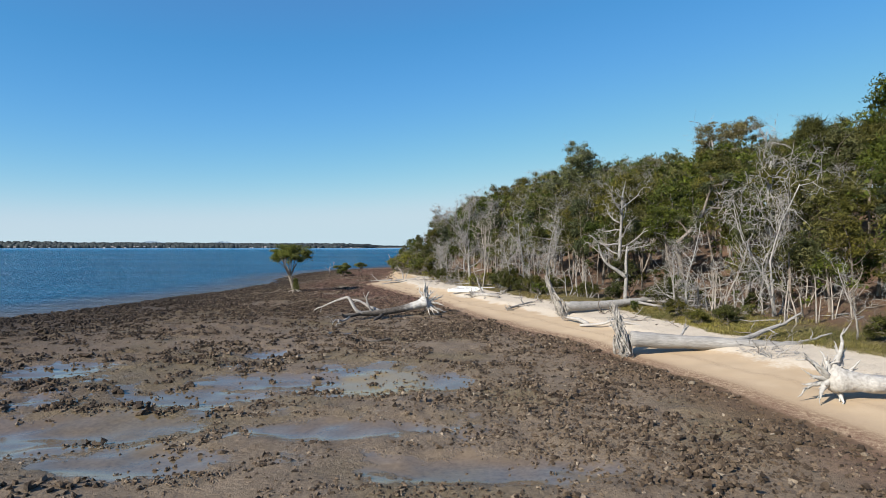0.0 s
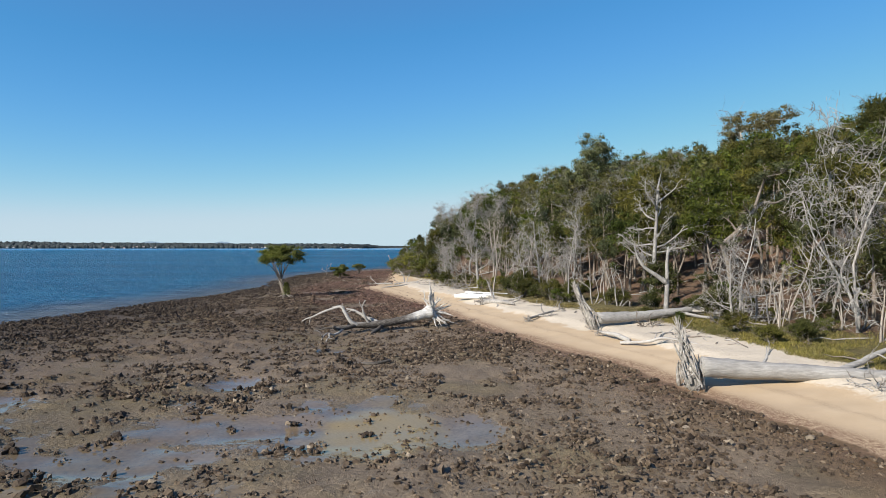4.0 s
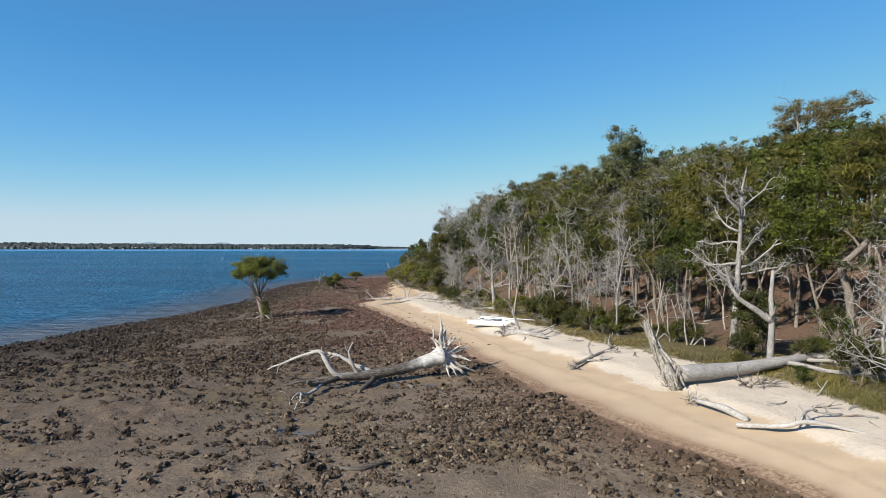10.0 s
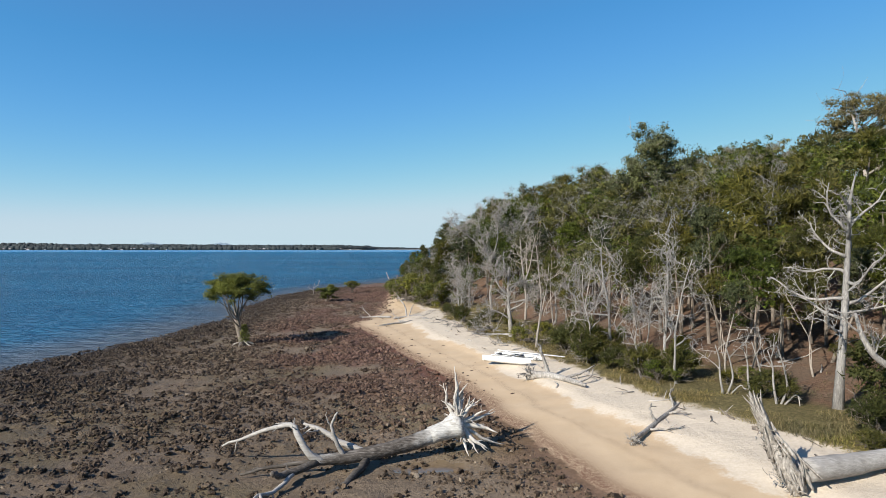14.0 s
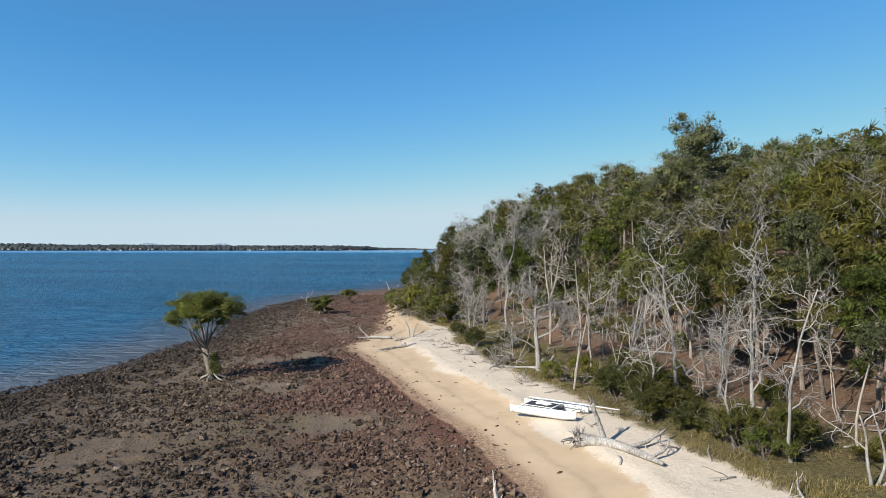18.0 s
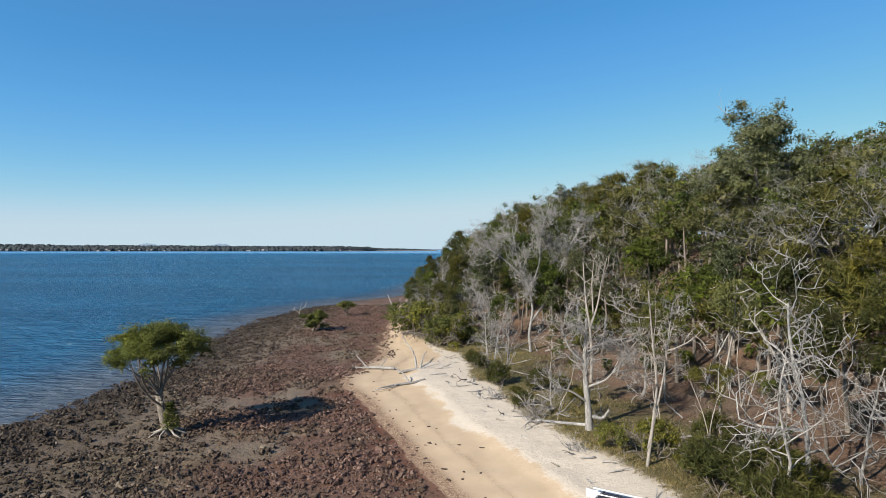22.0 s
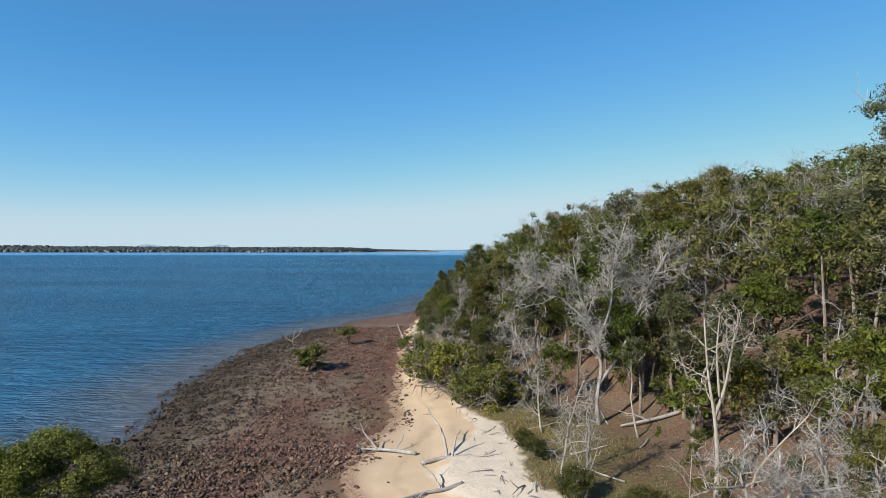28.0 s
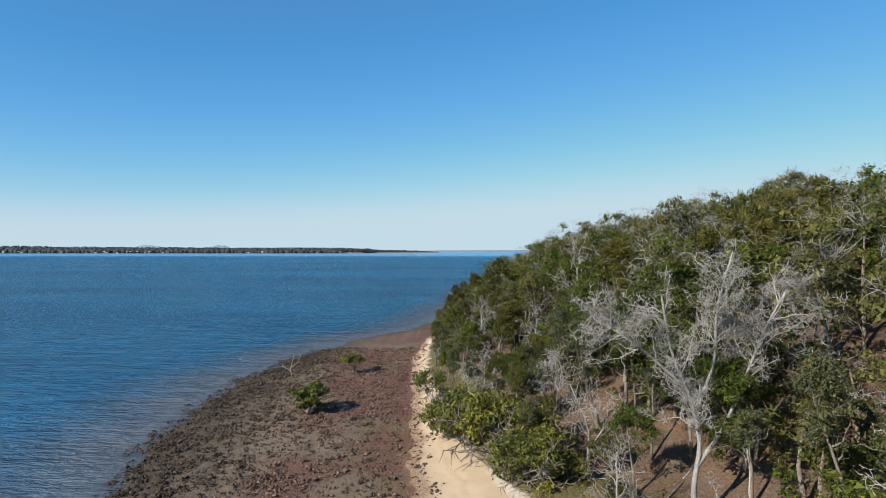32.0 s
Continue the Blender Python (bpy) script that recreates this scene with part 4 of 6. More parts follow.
def build_path_tree(x, y, label, stems, twig_spec, wood="dead", seed=1, leaf=None, size=1.0):
    """A tree whose main stems follow given points; twigs grow on their upper halves."""
    rng = np.random.default_rng(seed)
    trunk, limbs, tips = Shape(), [], []
    for pts, r0, r1, twigs in stems:
        pts = np.array(pts, float) * size
        t = np.linspace(0, 1, len(pts))
        tt = np.linspace(0, 1, len(pts) * 3)
        fine = np.stack([np.interp(tt, t, pts[:, i]) for i in range(3)], 1)
        fine[1:-1] = (fine[:-2] + 2 * fine[1:-1] + fine[2:]) / 4
        trunk.tube(fine, np.linspace(r0, r1, len(fine)), 8, lumpy=0.08, rng=rng)
        for k in range(twigs):
            f = rng.uniform(0.45, 1.0)
            i = min(int(f * (len(fine) - 1)), len(fine) - 2)
            d = turned(unit(fine[i + 1] - fine[i]), radians(rng.uniform(20, 75)), rng)
            s = Shape()
            limbs.append(s)
            grow(rng, s, (s,), fine[i], d, rng.uniform(1.2, 2.8) * size, r1 * 0.6 + 0.014, twig_spec, 0, tips)
    ob = empty("dead_tree" if leaf is None else "tree", x, y, gz(x, y), label, "dead_tree" if leaf is None else "tree", "dead trees on the bank" if leaf is None else "forest trees")
    piece("trunk", trunk.mesh("trunk", True), MAT[wood], ob)
    for s in limbs:
        piece("limb", s.mesh("limb", True), MAT[wood], ob)
    if leaf and tips:
        tips = np.array(tips)
        crown = Shape()
        crown.clumps(tips[rng.permutation(len(tips))[:60]], 0.6, 60, 0.13, rng, 0.75, 1.8, False, 4)
        piece("crown", crown.mesh("crown", True), MAT[leaf], ob)
    elif len(limbs) > 20:
        spray = Shape()
        spray.clumps(np.array(tips)[rng.permutation(len(tips))[:420]], 0.6, 9, 0.020, rng, 0.8, 22.0, True)
        tagged(piece("twig_spray", spray.mesh("twig_spray"), MAT["twig"], ob), kind="stuff")
    TAKEN.append((x, y))


TWIG = dict(GNARL, levels=2, kids=((4, 6), (3, 4), (2, 3)), first=0.25, ratio=(0.55, 0.5, 0.5))
build_dead_giant(20.2, 71.0)
build_path_tree(18.9, 63.3, "broken grey snag with a leaning forked limb", [
    ([(0, 0, -0.3), (0.05, 0, 1.5), (0.15, 0, 3.2), (0.1, 0.1, 4.6), (0.25, 0.1, 6.2)], 0.24, 0.11, 2),
    ([(0.1, 0, 3.0), (-0.8, 0.1, 3.7), (-1.9, 0.2, 4.4), (-2.5, 0.2, 5.4), (-2.7, 0.3, 6.4)], 0.22, 0.07, 3)], TWIG, seed=5)
build_path_tree(25.6, 66.0, "thick crooked-trunk tree that bends sharply over", [
    ([(0, 0, -0.3), (0.3, 0, 2.2), (0.15, 0, 4.4), (-0.55, 0, 6.2), (0.3, 0, 6.8), (1.5, 0, 8.0), (2.6, 0, 9.6)], 0.29, 0.16, 4),
    ([(2.4, 0, 9.3), (3.4, 0.3, 10.2), (4.6, 0.2, 10.0), (5.6, 0.2, 10.6)], 0.16, 0.06, 4),
    ([(2.5, 0, 9.4), (2.9, -0.3, 11.2), (3.6, -0.2, 12.8)], 0.16, 0.06, 5)], TWIG, "bark", 9, "leaf_grey")
build_path_tree(4.5, 100.6, "thick grey dead tree with wind-broken limbs at the sand edge", [
    ([(0, 0, -0.3), (-0.05, 0, 1.2), (-0.25, 0, 3.0), (-0.35, 0, 5.0), (-0.2, 0, 7.4)], 0.30, 0.07, 16),
    ([(0.1, 0, 0.9), (0.9, 0, 0.7), (1.3, 0, 1.3)], 0.16, 0.07, 1),
    ([(-0.3, 0, 4.4), (-1.4, -0.3, 5.4), (-2.0, -0.2, 7.0)], 0.11, 0.04, 8), ([(-0.1, 0, 1.8), (-1.2, -0.4, 2.6), (-2.2, -0.3, 2.9)], 0.09, 0.03, 6), ([(-0.2, 0, 2.8), (1.0, -0.5, 3.4), (1.8, -0.5, 4.4)], 0.09, 0.03, 6),
    ([(-0.3, 0, 5.0), (0.9, 0.2, 5.8), (2.6, 0.4, 6.0)], 0.10, 0.04, 8)], TWIG, seed=13)
build_path_tree(4.6, 128.2, "large spreading dead tree with pale forked trunk", [
    ([(0, 0, -0.3), (-0.2, 0, 1.6), (0.2, 0, 3.6), (-0.2, 0, 5.6), (-1.2, 0.2, 8.0), (-1.6, 0.2, 10.6)], 0.20, 0.06, 24),
    ([(0.0, 0, 2.6), (1.4, 0.2, 4.4), (2.4, 0.3, 6.6), (3.4, 0.3, 9.2), (5.0, 0.4, 11.8)], 0.15, 0.05, 24),
    ([(-0.1, 0, 5.2), (0.7, -0.4, 7.6), (0.7, -0.4, 10.0), (1.6, -0.2, 12.8)], 0.12, 0.04, 22),
    ([(-0.6, 0, 6.4), (-2.6, 0.3, 8.2), (-4.4, 0.4, 9.4)], 0.10, 0.04, 16)], GNARL | dict(levels=3, kids=((5, 7), (3, 5), (2, 3))), seed=17, size=1.3)
build_path_tree(7.8, 113.8, "pale slender tree forking into upright bare stems", [
    ([(0, 0, -0.3), (0.1, 0, 2.6), (-0.1, 0, 5.0), (-0.5, 0, 7.4), (-0.7, 0, 10.6)], 0.17, 0.04, 5),
    ([(-0.1, 0, 4.8), (0.6, 0, 6.8), (0.9, 0, 8.8), (1.4, 0, 11.0)], 0.11, 0.03, 5),
    ([(0.2, 0, 6.0), (0.1, 0.2, 8.6), (0.3, 0.2, 10.8)], 0.08, 0.03, 4)], TWIG, "pale_bark", 21)
for bx, by, s_ in ((16.2, 73.0, 3), (17.0, 71.6, 4), (15.2, 74.6, 5), (25.0, 57.5, 6), (23.8, 59.0, 7), (26.6, 55.2, 8), (29.0, 53.0, 9)):
    build_path_tree(bx, by, "thin bare sapling with leaning bleached stems", [
        ([(0, 0, -0.2), (-0.25, 0, 1.2), (-0.2, 0.1, 2.2), (-0.5, 0.1, 3.1)], 0.08, 0.03, 2),
        ([(0.15, 0, -0.2), (0.7, 0.1, 0.9), (0.5, 0.1, 2.0), (0.1, 0.2, 3.4)], 0.08, 0.03, 2),
        ([(0.3, 0, -0.2), (1.1, 0, 0.6), (1.3, -0.2, 0.3)], 0.06, 0.03, 1)], TWIG | dict(levels=1), seed=s_)
srng = np.random.default_rng(88)
for k in range(16):
    sy = srng.uniform(44, 64)
    sx = float(edge("g", sy)) + srng.uniform(4.5, 13)
    h1, h2, l1, l2 = srng.uniform(1.8, 4.0), srng.uniform(1.0, 2.6), srng.normal() * 0.3, srng.normal() * 0.5
    build_path_tree(sx, sy, "thin bleached dead stem standing in the bank grass", [
        ([(0, 0, -0.2), (l1 * 0.2, 0, h1 * 0.4), (l1 * 0.8, 0.05, h1 * 0.75), (l1, 0.1, h1)], 0.075, 0.03, 2),
        ([(0.2, 0.1, -0.2), (0.25 + l2 * 0.5, 0.1, h2 * 0.5), (0.3 + l2, 0.1, h2)], 0.06, 0.025, 1)], TWIG | dict(levels=1), "pale_bark", 400 + k)
build_path_tree(6.1, 94.0, "thin pale sapling with two close stems", [
    ([(0, 0, -0.3), (0.3, 0, 2.0), (0.6, 0, 4.4), (0.3, 0, 7.2), (0.1, 0, 9.8)], 0.11, 0.03, 4),
    ([(0.1, 0, 1.0), (0.5, 0, 3.0), (1.0, 0, 5.2), (1.3, 0, 8.0)], 0.09, 0.03, 4)], TWIG, "pale_bark", 25)
for kind, x, y, sc, slot, tall in (("pole", 11.5, 96.2, 0.98, 0, 1.1), ("pole", 17.5, 100.0, 1.1, 1, 1.15), ("dead", 13.4, 77.7, 0.92, 0, 1.15), ("dead", 11.7, 79.8, 0.72, 1, 1.0),
                                   ("twin", 9.0, 99.8, 0.9, 0, 1.0), ("dead", 9.5, 86.5, 0.9, 2, 1.1), ("gnarl", 12.0, 88.5, 1.3, 0, 1.2), ("gnarl", 0.0, 137.0, 1.1, 1, 1.0),
                                   ("gnarl", 15.0, 84.5, 1.3, 2, 1.25), ("live", 20.5, 86.5, 0.95, 3, 1.1), ("dead", 24.0, 60.0, 1.0, 3, 1.1), ("gnarl", 28.0, 52.0, 1.5, 1, 1.3),
                                   ("dead", 29.0, 56.0, 1.0, 4, 1.1), ("pole", 27.0, 58.5, 0.9, 2, 1.0), ("live", 33.5, 49.5, 0.8, 0, 1.0), ("twin", 22.5, 62.0, 0.5, 1, 0.9)):
    stand(kind, x, y, sc, slot, tall=tall)
stand("gum", 51.2, 112.0, 1.08, 0, tall=1.0, label="tall bronze-leaved gum rising above the hill")
stand("gum", 30.0, 126.0, 1.18, 1, tall=1.0, label="tall grey-green gum rising above the hill")


for kind, x, y, sc in (("oak", 46.5, 68.0, 1.3), ("live", 41.5, 66.0, 1.3), ("dome", 51.5, 66.5, 1.55), ("live", 57.0, 71.0, 1.5), ("gnarl", 38.5, 67.5, 2.2)):
    stand(kind, x, y, sc)


def free(x, y, gap):
    return x < 0.74 * y + 9 and all((x - a) ** 2 + (y - b) ** 2 > gap * gap for a, b in TAKEN)


def plant_understorey():
    """Low bushy growth that closes the wood under the canopy past the beach's end."""
    for y in np.arange(30, 236, 4.4):
        for d in (6.5, 11.5, 16.5):
            yy, dd = y + CRNG.uniform(-2, 2), d + CRNG.uniform(-1.5, 1.5)
            if yy < 131 and dd < (21.0 if 64 < yy < 116 else 12.5):
                continue
            x = float(edge("g", yy)) + dd
            if free(x, yy, 1.6):
                stand("bushy", x, yy, CRNG.uniform(0.7, 1.25))


def plant_front():
    """The belt of trees along the bank, one by one."""
    for y in np.arange(24, 250, 4.3):
        for d in (1.8, 5.4, 9.6, 14.0, 18.8):
            yy = y + CRNG.uniform(-1.9, 1.9)
            dd = d + CRNG.uniform(-1.5, 1.7)
            x = float(edge("g", yy)) + dd
            roll = CRNG.random()
            wooded = yy > 131
            if wooded:
                kinds, sc = (("dome", "bushy", "gnarl", "live", "dome", "bushy", "oak", "dome", "gnarl", "live"), np.interp(dd, [0, 4, 10, 20], [0.42, 0.58, 0.82, 0.98]))
                if yy > 190 and dd > 14:
                    continue
            elif dd < 4.2:
                if roll < (0.72 if yy < 60 else 0.45):
                    continue
                kinds, sc = ("gnarl", "pole", "dead", "gnarl", "twin"), 0.66
            elif dd < 12:
                if yy < 64 and dd < 8 and roll < 0.6:
                    continue
                if 84 < yy < 106 and roll < 0.5:
                    continue
                if 108 < yy and dd < 9 and roll < 0.6:
                    continue
                kinds, sc = (("live", "dome", "oak", "live", "dome", "gnarl", "pole") if yy > 110 else ("pole", "twin", "oak", "pole", "dead", "live", "gnarl") if yy > 86 else ("dead", "gnarl", "live", "pole", "gnarl", "twin", "oak") if 74 < yy < 112 else ("dead", "gnarl", "live", "pole", "gnarl", "oak", "dead", "bushy") if yy > 66 else ("pole", "dead", "live", "gnarl", "live", "twin", "oak")), 0.80
            else:
                kinds, sc = (("pole", "dead", "twin", "oak", "gnarl") if 80 < yy < 110 and dd < 17 else ("live", "oak", "dome", "live", "live", "dead")), 0.86
            if not free(x, yy, 2.3):
                continue
            kind = kinds[int(CRNG.integers(len(kinds)))]
            if 64 < yy < 92 and x > 15 + 0.6 * (yy - 80) and kind in ("gnarl", "dead"):
                kind = ("live", "oak", "dome")[len(TAKEN) % 3]
            if kind == "bushy":
                sc *= 1.25
            stand(kind, x, yy, sc * CRNG.uniform(0.85, 1.15) * (1.5 if kind == "gnarl" and sc > 0.5 else 1.0), tall=CRNG.uniform(0.92, 1.12))


plant_front()
plant_understorey()


def hillside_woods():
    """The closed canopy up the hill, too thick to count."""
    rng = np.random.default_rng(9)
    crowns = {"leaf_dense": Shape(), "leaf_olive": Shape(), "leaf_grey": Shape()}
    trunks, bare, spray = Shape(), Shape(), Shape()

    def one(x, y, h, r, n, size, low=False):
        if x > 0.74 * y + 10:
            n, size = 160, 0.6
        z, slope = gz(x, y), x - float(edge("g", y))
        which = ("leaf_dense", "leaf_dense", "leaf_olive", "leaf_grey")[int(rng.integers(4))]
        base = np.array([x, y, z])
        trunks.tube([base + (0, 0, -0.3), base + (rng.normal() * 0.2, 0, h * 0.35), base + (rng.normal() * 0.4, 0, h * 0.66)], [0.2, 0.15, 0.07], 4, cap=False)
        lumps = int(rng.integers(18, 25))
        a, q = rng.uniform(0, 2 * math.pi, lumps), np.sqrt(rng.random(lumps)) * 0.85
        high = h * (0.93 - 0.34 * q * q) - rng.random(lumps) ** 2 * h * (0.55 if low else 0.34)
        cen = np.stack([r * q * np.cos(a), r * q * np.sin(a), high - r * 0.25], 1)
        crowns[which].clumps(base + cen, r * 0.34, n // lumps, size * 0.72, rng, 0.75, 7.0 if which == "leaf_olive" else 2.1, which == "leaf_olive", 14)
        if slope < 44 and rng.random() < (0.5 if y > 112 else 0.26) and 0.16 < size < 0.4:
            spray.clumps(base + np.stack([rng.uniform(-1, 1, 16) * r * 0.8, rng.uniform(-1, 1, 16) * r * 0.8, h * rng.uniform(0.62, 0.88, 16)], 1), 0.9, 24, 0.032, rng, 0.8, 20.0, True)
            for _ in range(9):
                p0 = base + (rng.normal() * 0.5, rng.normal() * 0.5, h * 0.62)
                d = unit(np.array([rng.normal(), rng.normal(), rng.uniform(0.2, 1.0)]))
                path = limb_path(p0, d, rng.uniform(2.2, 3.8), 4, 0.32, 0.05, rng)
                bare.tube(path, np.linspace(0.08, 0.02, 5), 3, cap=False)
                for i in (1, 2, 2, 3, 3, 4):
                    bare.tube(limb_path(path[i], turned(d, 0.9, rng), rng.uniform(0.8, 1.7), 2, 0.3, 0.05, rng), [0.03, 0.02, 0.01], 3, cap=False)

    for y in np.arange(14, 345, 5.2):
        for d in (12.5, 16.0, 19.5):
            yy, dd = y + rng.uniform(-2.4, 2.4), d + rng.uniform(-1.4, 1.4)
            if 64 < yy < 116:
                if dd > 13.5:
                    one(float(edge("g", yy)) + dd, yy, rng.uniform(9.0, 12.0), rng.uniform(2.2, 3.0), 1000, 0.15)
            elif yy < 200:
                one(float(edge("g", yy)) + dd, yy, rng.uniform(4.5, 8.5), rng.uniform(2.0, 2.9), 820, 0.15, True)
        for d in np.concatenate([np.arange(21.5, 62, 5.0), np.arange(62, 92, 7.5)]):
            yy, dd = y + rng.uniform(-2, 2), d + rng.uniform(-2, 2)
            if y > 190:
                dd -= 9
            x = float(edge("g", yy)) + dd
            if dd > 62 and rng.random() < 0.3:
                continue
            one(x, yy, (rng.uniform(11.5, 15.5) + np.interp(yy, [40, 60, 75, 95, 120, 200], [0, 1.5, 1.5, 1.0, 1.2, 0.8])) * np.interp(yy, [190, 260], [1, 0.8]), rng.uniform(2.8, 4.0), (1750 if 45 < yy < 235 else 620) if dd < 45 else (900 if dd < 64 and 60 < yy < 235 else 420), (0.17 if 45 < yy < 235 else 0.27) if dd < 45 else (0.22 if dd < 64 and 60 < yy < 235 else 0.42), dd > 26)
    for y in np.concatenate([np.arange(250, 600, 7.0), np.arange(600, 1500, 16.0)]):
        for d in (2.0, 8.0, 15.0, 24.0):
            yy = y + rng.uniform(-3, 3)
            one(float(edge("g", yy)) + d, yy, np.interp(d, [2, 24], [6, 12.0]) * rng.uniform(0.8, 1.2), 3.6, 90, 1.3)
    top = tagged(piece("hillside_woods", trunks.mesh("hillside_woods", True), MAT["bark"]), "closed green forest canopy covering the hill", "woodland", kind="stuff")
    tagged(piece("bare_branches", bare.mesh("bare_branches", True), MAT["dead"], top), kind="stuff")
    tagged(piece("twig_spray", spray.mesh("twig_spray"), MAT["twig"], top), kind="stuff")
    for key, s in crowns.items():
        tagged(piece("canopy", s.mesh("canopy", True), MAT[key], top), kind="stuff")


hillside_woods()


# ---- mangroves ----
def build_mangrove(x, y, label, trunk_h, crown, lean, seed, leaves, leaf_size, roots=True, bare=0):
    """Mangrove: short twisted trunk, spreading limbs and a dense umbrella crown. crown: radii and mid height."""
    rng = np.random.default_rng(seed)
    trunk, limbs, leaf = Shape(), [], Shape()
    rx, rz, cz = crown
    top = np.array([lean, 0.0, trunk_h])
    trunk.tube(limb_path((0, 0, -0.2), (lean * 0.3, 0, 1), trunk_h, 5, 0.14, 0.05, rng) * (1, 1, 1) + np.linspace(0, 1, 6)[:, None] * (lean * 0.4, 0, 0), np.linspace(0.34, 0.20, 6) * min(1, rx / 3), 8, lumpy=0.16, rng=rng)
    lumps = []
    for k in range(int(14 + rx * 12)):
        a, rr = rng.uniform(0, 2 * math.pi), math.sqrt(rng.random()) * 0.92
        dome = 0.52 * math.sqrt(1 - rr * rr) + 0.06 * math.cos(a) * rr + 0.07 * math.cos(3 * a + 1) * rr
        lumps.append(np.array([lean + rx * rr * math.cos(a), rx * rr * math.sin(a), cz + rz * ((-0.30 if roots else -0.58) + (dome + (0.08 if roots else 0.36) + 0.04) * max(rng.random(), rng.random()))]))
    for c in lumps[::5]:
        mid = (top + c) / 2 + rng.normal(size=3) * 0.6
        p = np.array([top * (0.55 + 0.4 * rng.random()), mid, c])
        t = np.linspace(0, 1, 7)[:, None]
        curve = (1 - t) ** 2 * p[0] + 2 * t * (1 - t) * p[1] + t * t * p[2]
        s = Shape()
        limbs.append(s)
        s.tube(curve, np.linspace(0.09, 0.025, 7), 5, cap=False)
        for _ in range(3):
            q = curve[int(rng.integers(2, 6))]
            s.tube(limb_path(q, unit(c - q + rng.normal(size=3) * 0.6), rng.uniform(0.6, 1.5), 3, 0.25, 0.05, rng), np.linspace(0.035, 0.012, 4), 3, cap=False)
    for k in range(bare):
        a = rng.uniform(0, 2 * math.pi)
        q = top * rng.uniform(0.3, 0.9)
        limbs.append(Shape())
        limbs[-1].tube(limb_path(q, unit(np.array([math.cos(a), math.sin(a), 0.15])), rng.uniform(1.5, 3.2), 5, 0.3, 0.05, rng), np.linspace(0.05, 0.012, 6), 4, cap=False)
    n = leaves // len(lumps)
    for c in lumps:
        leaf.clumps(c + rng.uniform(-1, 1, (3, 3)) * (rx * 0.12, rx * 0.12, rz * 0.07), rx * 0.185, n // 3, leaf_size, rng, 0.75, 2.0, False, 9)
    ob = empty("mangrove", x, y, gz(x, y), label, "mangrove", "mangroves on the flat")
    piece("trunk", trunk.mesh("trunk", True), MAT["bark"], ob)
    for s in limbs:
        piece("limb", s.mesh("limb", True), MAT["bark"], ob)
    piece("crown", leaf.mesh("crown", True), MAT["leaf_mangrove"], ob)
    if roots:
        shoot = Shape()
        n = 900
        h = rng.uniform(0.35, 2.3, n)
        a = rng.uniform(0, 2 * math.pi, n)
        q = rng.random(n) ** 0.6 * np.interp(h, [0.3, 1.2, 2.3], [0.75, 0.6, 0.25])
        shoot.leaves(np.stack([q * np.cos(a) + 0.1, q * np.sin(a), h], 1), 0.12, rng, 1.8)
        piece("shoot", shoot.mesh("shoot"), MAT["leaf_mangrove"], ob, "young leaves sprouting low on the trunk")
    if roots:
        for k in range(7):
            a = k * 0.9 + rng.uniform(-0.3, 0.3)
            r = Shape()
            r.tube([(0.1 * math.cos(a), 0.1 * math.sin(a), 0.45), (0.5 * math.cos(a), 0.5 * math.sin(a), 0.32), (1.0 * math.cos(a), 1.0 * math.sin(a), 0.12), (1.6 * math.cos(a + 0.2), 1.6 * math.sin(a + 0.2), -0.12)], [0.12, 0.09, 0.07, 0.03], 5)
            piece("root", r.mesh("root", True), MAT["pale_bark"], ob)


build_mangrove(-25.5, 105.0, "lone mangrove tree with umbrella crown and exposed roots", 3.2, (3.5, 4.4, 6.4), -0.75, 31, 44000, 0.07, bare=16)
build_mangrove(-26.9, 161.3, "round leafy mangrove bush on the mudflat", 1.0, (2.3, 3.3, 2.3), 0.0, 32, 12000, 0.13, roots=False)
build_mangrove(-24.8, 183.5, "thin sparse mangrove bush on the mudflat", 1.2, (2.0, 1.5, 2.4), 0.1, 33, 2200, 0.14, roots=False, bare=6)


# ---- fallen trees ----
def fan_roots(shape, boss, roots, rng, floor=-0.1):
    """Bleached roots that splay from the boss; each is an offset to its tip and a thickness."""
    for dx, dy, dz, w in roots:
        tip = np.array([dx, dy, dz])
        ln = np.linalg.norm(tip)
        f = np.linspace(0, 1, 8)[:, None]
        bow = np.cross(tip / ln, rng.normal(size=3)) * ln * rng.uniform(0.03, 0.13)
        path = boss + tip * 0.10 + tip * 0.90 * f + bow * np.sin(f * math.pi) + rng.normal(size=(8, 3)) * 0.02 * ln * f
        path[:, 2] = np.maximum(path[:, 2], floor)
        shape.tube(path, w * (1 - f[:, 0]) ** 0.8 * 1.15 + 0.012, 7, lumpy=0.10, rng=rng)
        for _ in range(int(rng.integers(2, 5))):
            i = int(rng.integers(2, 7))
            d = turned(unit(path[i + 1] - path[i]), rng.uniform(0.35, 0.9), rng)
            q = limb_path(path[i], d, ln * rng.uniform(0.16, 0.38), 4, 0.16, 0.0, rng)
            q[:, 2] = np.maximum(q[:, 2], floor)
            shape.tube(q, np.linspace(w * (1 - i / 8) * 0.62 + 0.012, 0.010, 5), 5)


